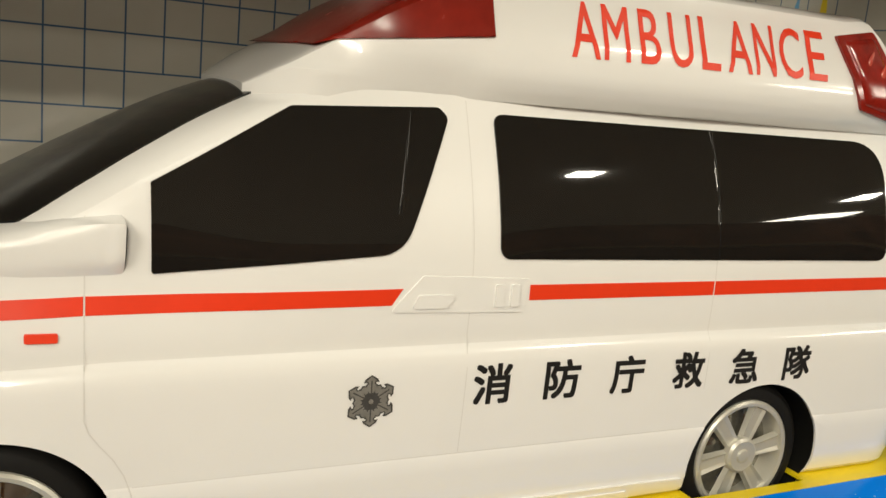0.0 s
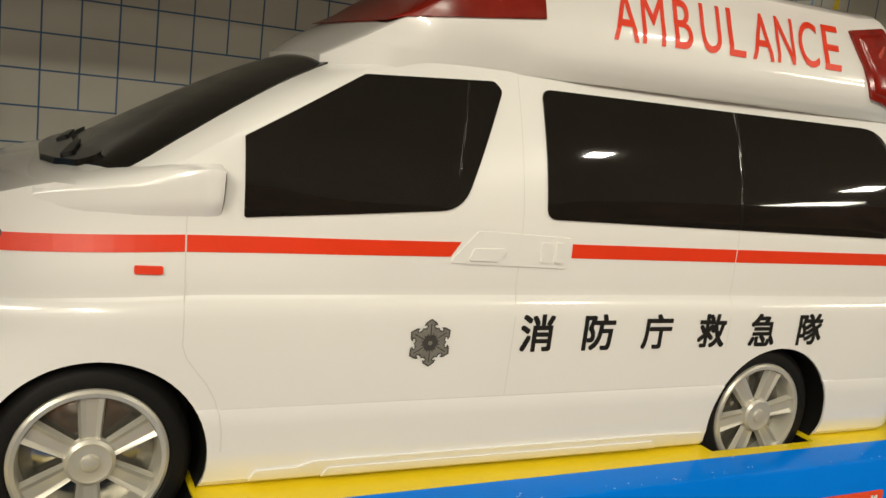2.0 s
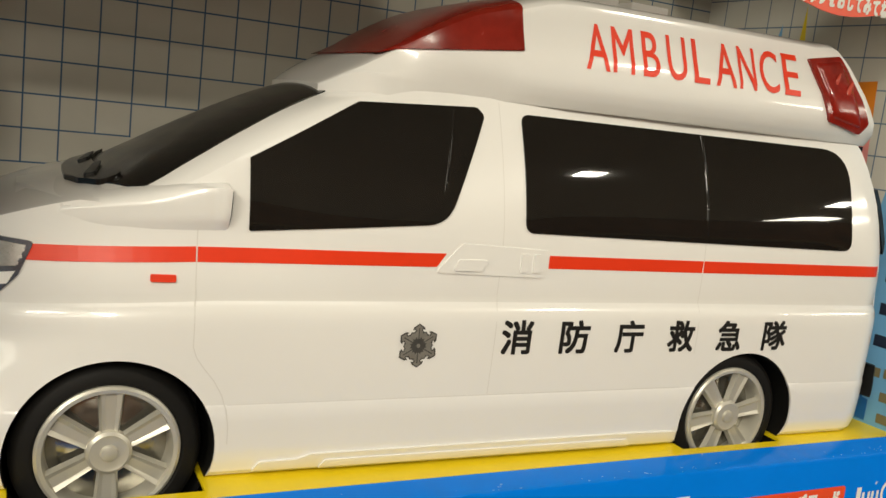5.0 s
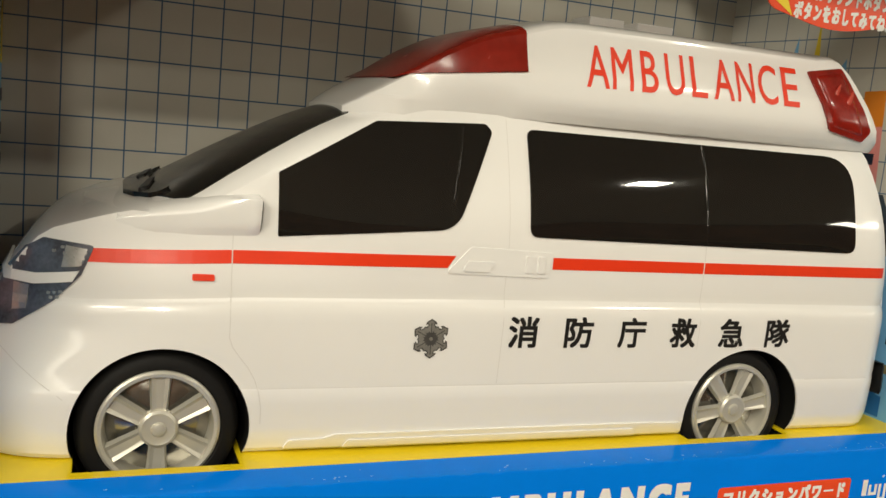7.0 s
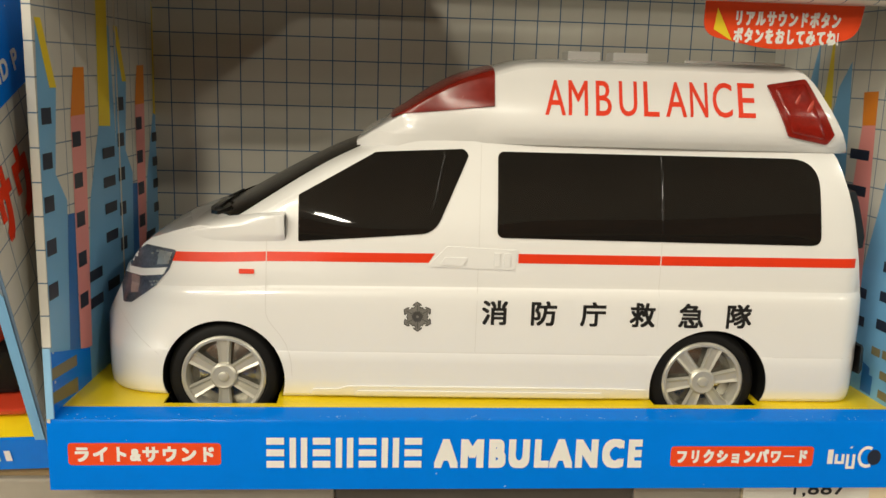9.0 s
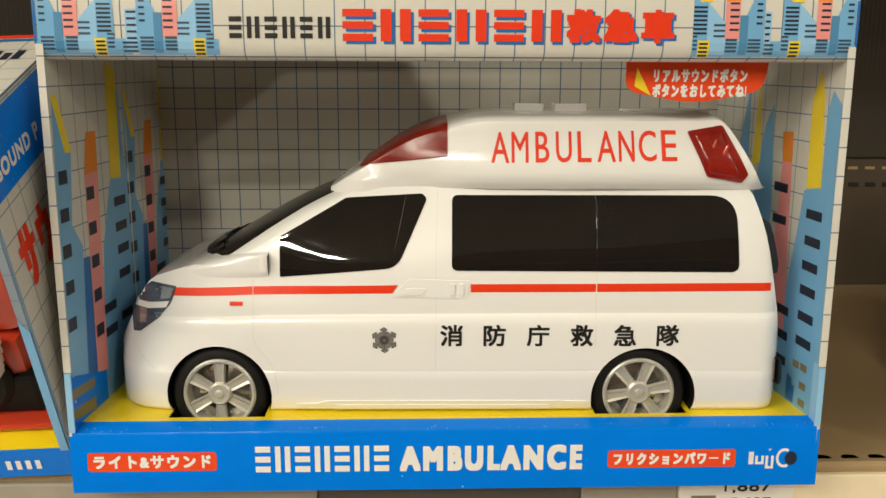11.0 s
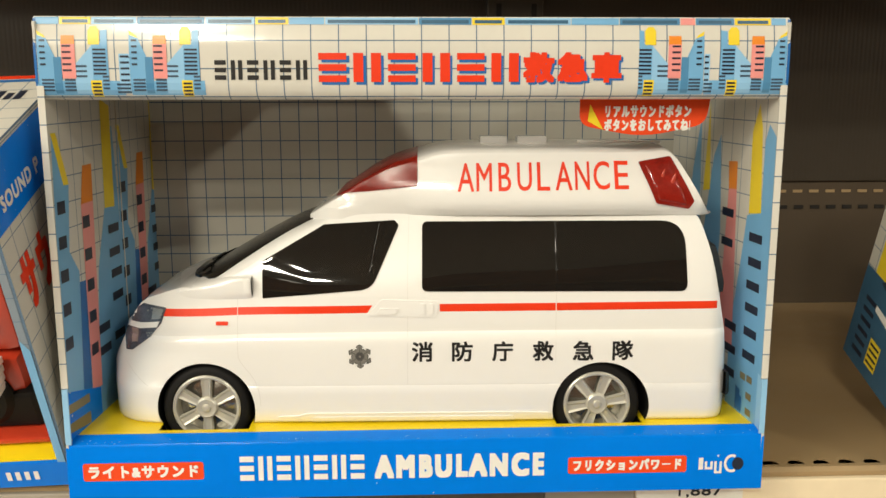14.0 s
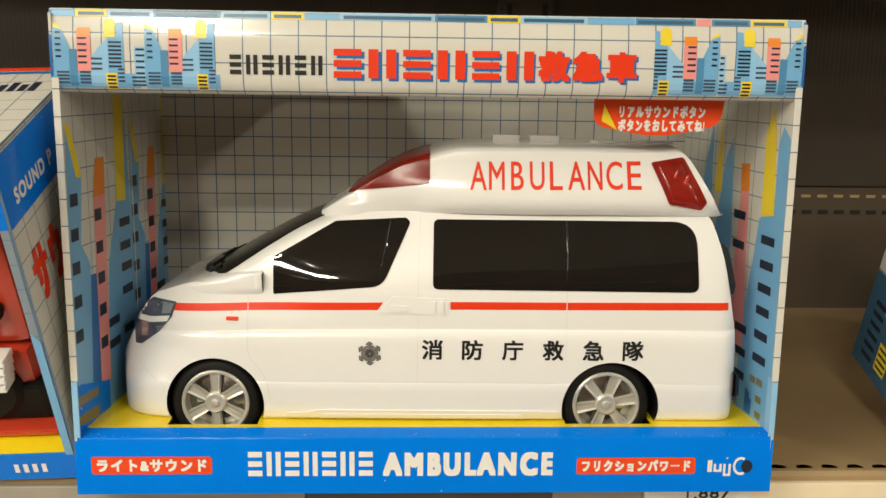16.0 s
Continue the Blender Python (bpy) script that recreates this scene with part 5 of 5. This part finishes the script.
def spun(k, points):
    """Points of (along, across) turned out along the k-th twelfth of a circle."""
    a = radians(92 + 30 * k)
    return [(ex + math.cos(a) * r - math.sin(a) * w, ez + math.sin(a) * r + math.cos(a) * w) for r, w in points]


ARM = [(1.0, 0.5), (2.2, 1.0), (3.2, 1.75), (4.0, 1.45), (4.3, 1.0), (4.6, 1.15), (4.5, 1.9), (5.3, 1.55), (6.3, 0.0)]
FILL = [(2.0, 0.4), (3.2, 1.35), (4.0, 1.0), (4.3, 0.62), (4.9, 0.9), (4.85, 1.4), (5.9, 0.0)]


def both(half):
    return half + [(r, -w) for r, w in half[::-1] if w > 0]


emblem = part("emblem", decal([[(ex + 2.0 * math.cos(k * 0.3927), ez + 2.0 * math.sin(k * 0.3927)) for k in range(16)]], on_side, 0.16, 0, 0), GREY_INK, van, "grey printed snow-crystal emblem")
for k in range(0, 12, 2):
    part("emblem_arm", decal([spun(k, both(ARM))], on_side, 0.20, 0, 0), GREY_INK, emblem)
    part("emblem_fill", decal([spun(k, both(FILL))], on_side, 0.24, 0, 0), GREY_INK_PALE, emblem)
    part("emblem_ray", decal([spun(k, [(2.0, -0.14), (5.0, -0.18), (5.0, 0.18), (2.0, 0.14)])], on_side, 0.28, 0, 0), GREY_INK, emblem)
    part("emblem_crystal", decal([spun(k + 1, both([(1.0, 0.3), (2.6, 1.0), (3.9, 0.95), (4.5, 0.0)]))], on_side, 0.18, 0, 0), GREY_INK, emblem)
    part("emblem_fill", decal([spun(k + 1, both([(2.2, 0.3), (3.0, 0.7), (3.8, 0.6), (4.1, 0.0)]))], on_side, 0.22, 0, 0), GREY_INK_PALE, emblem)
part("emblem_disc", decal([[(ex + 0.6 * math.cos(k * 0.7854), ez + 0.6 * math.sin(k * 0.7854)) for k in range(8)]], on_side, 0.34, 0, 0), GREY_INK_PALE, emblem)

# ------------------------------------------------------------------ the neighbouring carton, tipped forward
TIP, LEAN = 20.0, -2.0
NB_H, NB_D = 176.0, 108.0


def tipped_carton(name, at, mirrored, label, lean=0.0):
    """A carton of the same make tipped forward on its front edge; x runs from the wall that faces the ambulance."""
    m = -1 if mirrored else 1
    O = Vector(at)
    nb = thing(name, at, label, "toy box", turn=(TIP, lean, 0))

    def nbox(x0, x1, y0, y1, z0, z1, bevel=0.0):
        return box(O.x + m * x0, O.x + m * x1, O.y + y0, O.y + y1, O.z + z0, O.z + z1, bevel)

    def nwall(u, v, o):
        return Vector((O.x + m * o, O.y + u, O.z + v))

    def nfront(u, v, o):
        return Vector((O.x + m * u, O.y - o, O.z + v))

    def ntop(u, v, o):
        return Vector((O.x + m * u, O.y + v, O.z + NB_H + 1 + o))

    side = part("side_panel", nbox(-1.2, 0, 0, NB_D, 0, NB_H), GRID_NEXT, nb, "white gridded card side")
    part("front_flange", nbox(-5, -1.3, -0.2, 0.8, 16, NB_H - 34), GRID_NEXT, nb)
    part("header", nbox(-260, -1.3, 0, 1.2, 142, NB_H), BLUE_CARD, nb)
    part("tray_front", nbox(-260, -0.2, 0.2, 1.4, 0, 16), BLUE_CARD, nb, "blue card tray front")
    part("deck", nbox(-260, -1.4, 1.6, NB_D - 2, 15, 16), YELLOW_CARD, nb, "yellow card deck")
    part("back_panel", nbox(-260, -1.3, NB_D - 1, NB_D, 0, NB_H), GRID_BACK, nb)
    part("end_panel", nbox(-260, -258.8, 0, NB_D - 1, 0, NB_H), GRID_BACK, nb)
    part("top_panel", nbox(-260, 0, 0, NB_D, NB_H, NB_H + 1), GRID_TOP, nb, "white gridded card top")
    return nb, side, nbox, nwall, nfront, ntop


nb, nside, nbox, nwall, nfront, ntop = tipped_carton("neighbour_carton", (-173.6, 17.0, 1.0), False, "white gridded carton with a blue band, tipped forward", LEAN)
part("blue_band", decal([[(-0.2, 142), (NB_D, 142), (NB_D, 174), (-0.2, 174)]], nwall, 0.2, 0, 0), BLUE_CARD, nside, "blue printed band")
letter_row("SOUND", 10, 149, 45, 156.5, nwall, WHITE_INK, nside, "", 0.35, 0.35)
letter_row("P", 50, 149, 55, 156.5, nwall, WHITE_INK, nside, "", 0.35, 0.35)
letter_row("サウ", 8, 98, 42, 126, nwall, RED_INK, nside, "red printed Japanese character", 0.3, 1.3)
part("blue_foot", decal([[(0, 0), (NB_D, 0), (NB_D, 6), (0, 15)]], nwall, 0.2, 0, 0), SKY_INK, nside)
part("front_foot", decal([[(-5, 16), (-1.2, 16), (-1.2, 84), (-5, 90)]], nfront, 0.5, 0, 0), SKY_INK, nside)
part("rear_band", decal([[(-250, NB_D - 9), (0, NB_D - 9), (0, NB_D - 5.5), (-250, NB_D - 5.5)]], ntop, 0.15, 0, 0), DEEP_INK, nside)
part("rear_band", decal([[(-250, NB_D - 4.5), (0, NB_D - 4.5), (0, NB_D), (-250, NB_D)]], ntop, 0.15, 0, 0), RED_INK, nside)
loop = [(20.0 * math.cos(k * math.pi / 12), 11.0 * math.sin(k * math.pi / 12)) for k in range(24)]
for grow, mat, lift in ((1.12, NAVY_INK, 0.18), (1.0, RED_INK, 0.24)):
    part("printed_ring", decal([[(-40 + a * grow, 48 + b * grow) for a, b in (loop[k], loop[(k + 1) % 24], (loop[(k + 1) % 24][0] * 0.72, loop[(k + 1) % 24][1] * 0.6), (loop[k][0] * 0.72, loop[k][1] * 0.6))] for k in range(24)], ntop, lift, 0, 0), mat, nside, "red printed ring with a dark rim")
for k in range(9):
    part("printed_bar", decal([[(-52 + 5 * k, 74), (-48.6 + 5 * k, 74), (-48.6 + 5 * k, 86 - 3 * (k % 2)), (-52 + 5 * k, 86 - 3 * (k % 2))]], ntop, 0.2, 0, 0), NAVY_INK, nside)
part("printed_patch", decal([[(-30, 4), (-8, 4), (-8, 15), (-22, 15)]], ntop, 0.2, 0, 0), DUSK_INK, nside)
part("printed_patch", decal([[(-8, 8), (-2, 14), (-6, 22), (-12, 16)]], ntop, 0.24, 0, 0), YELLOW_INK, nside)
for k in range(4):
    part("name_block", decal([[(-32 + 4.5 * k, 5), (-29.6 + 4.5 * k, 5), (-29.6 + 4.5 * k, 10.5), (-32 + 4.5 * k, 10.5)]], nfront, 0.3, 0, 0), WHITE_INK, nb)

fe = thing("toy_fire_engine", (-173.6, 17.0, 1.0), "red toy fire engine with a white bumper", "toy fire engine", turn=(TIP, LEAN, 0))
part("body", nbox(-240, -18, 24, 98, 66, 128, 6), RED_TOY, fe, "glossy red plastic body", smooth=40)
part("base", nbox(-240, -12, 12, 98, 18, 21, 1), RED_TOY, fe, "thin red base")
part("chassis", nbox(-240, -16, 20, 98, 22, 44, 3), RUBBER, fe, "dark grey chassis")
part("wheel_arch", nbox(-70, -20, 22, 40, 30, 64, 8), RED_TOY, fe, smooth=40)
bumper = part("bumper", nbox(-84, -34, 8, 22, 46, 70, 2.5), WHITE, fe, "white plastic bumper with stepped end", smooth=40)
for k in range(4):
    part("step", nbox(-33.6, -29 + k * 0.8, 9, 21, 48 + 5 * k, 51.6 + 5 * k, 0.6), WHITE, bumper)
part("side_bar", nbox(-90, -26, 16, 24, 84, 92, 2), RUBBER, fe, "black side bar")
part("ladder", nbox(-240, -30, 20, 60, 112, 124, 2), GREY_TOY, fe, "pale grey ladder")
part("wheel", lathe([(6, 0), (16, -0.5), (19, 2), (19, 14), (6, 16)], (-173.6 - 46, 17 + 18, 1 + 42)), RUBBER, fe, "black toy tyre", smooth=40)

rb, rside, nbox, nwall, nfront, ntop = tipped_carton("far_carton", (264.0, 9.0, 1.0), True, "blue printed toy carton tipped forward on the shelf")
# this side's shade is in the ink colour
part("blue_side", decal([[(0, 0), (NB_D, 0), (NB_D, 62), (60, 62), (0, 40)]], nwall, 0.2, 0, 0), NIGHT_INK, rside, "blue printed skyline, darkened for shade")
part("printed_patch", decal([[(66, 62), (98, 62), (98, 84), (66, 88)]], nwall, 0.24, 0, 0), YELLOW_INK, rside)
part("printed_patch", decal([[(40, 44), (90, 60), (84, 64), (44, 74)]], nwall, 0.3, 0, 0), NAVY_INK, rside)
part("printed_patch", decal([[(20, 30), (88, 42), (88, 46), (20, 38)]], nwall, 0.28, 0, 0), WHITE_INK, rside)
part("printed_patch", decal([[(72, 8), (84, 8), (84, 26), (72, 26)]], nwall, 0.3, 0, 0), YELLOW_INK, rside)
for k in range(6):
    part("printed_bar", decal([[(88, 8 + 7 * k), (100, 8 + 7 * k), (100, 11 + 7 * k), (88, 11 + 7 * k)]], nwall, 0.3, 0, 0), NAVY_INK, rside)
for k in range(4):
    part("printed_bar", decal([[(73, 10 + 4 * k), (83, 10 + 4 * k), (83, 11.6 + 4 * k), (73, 11.6 + 4 * k)]], nwall, 0.36, 0, 0), NAVY_INK, rside)
part("printed_bar", decal([[(34, 10), (56, 10), (56, 18), (34, 18)]], nwall, 0.3, 0, 0), RED_INK, rside)
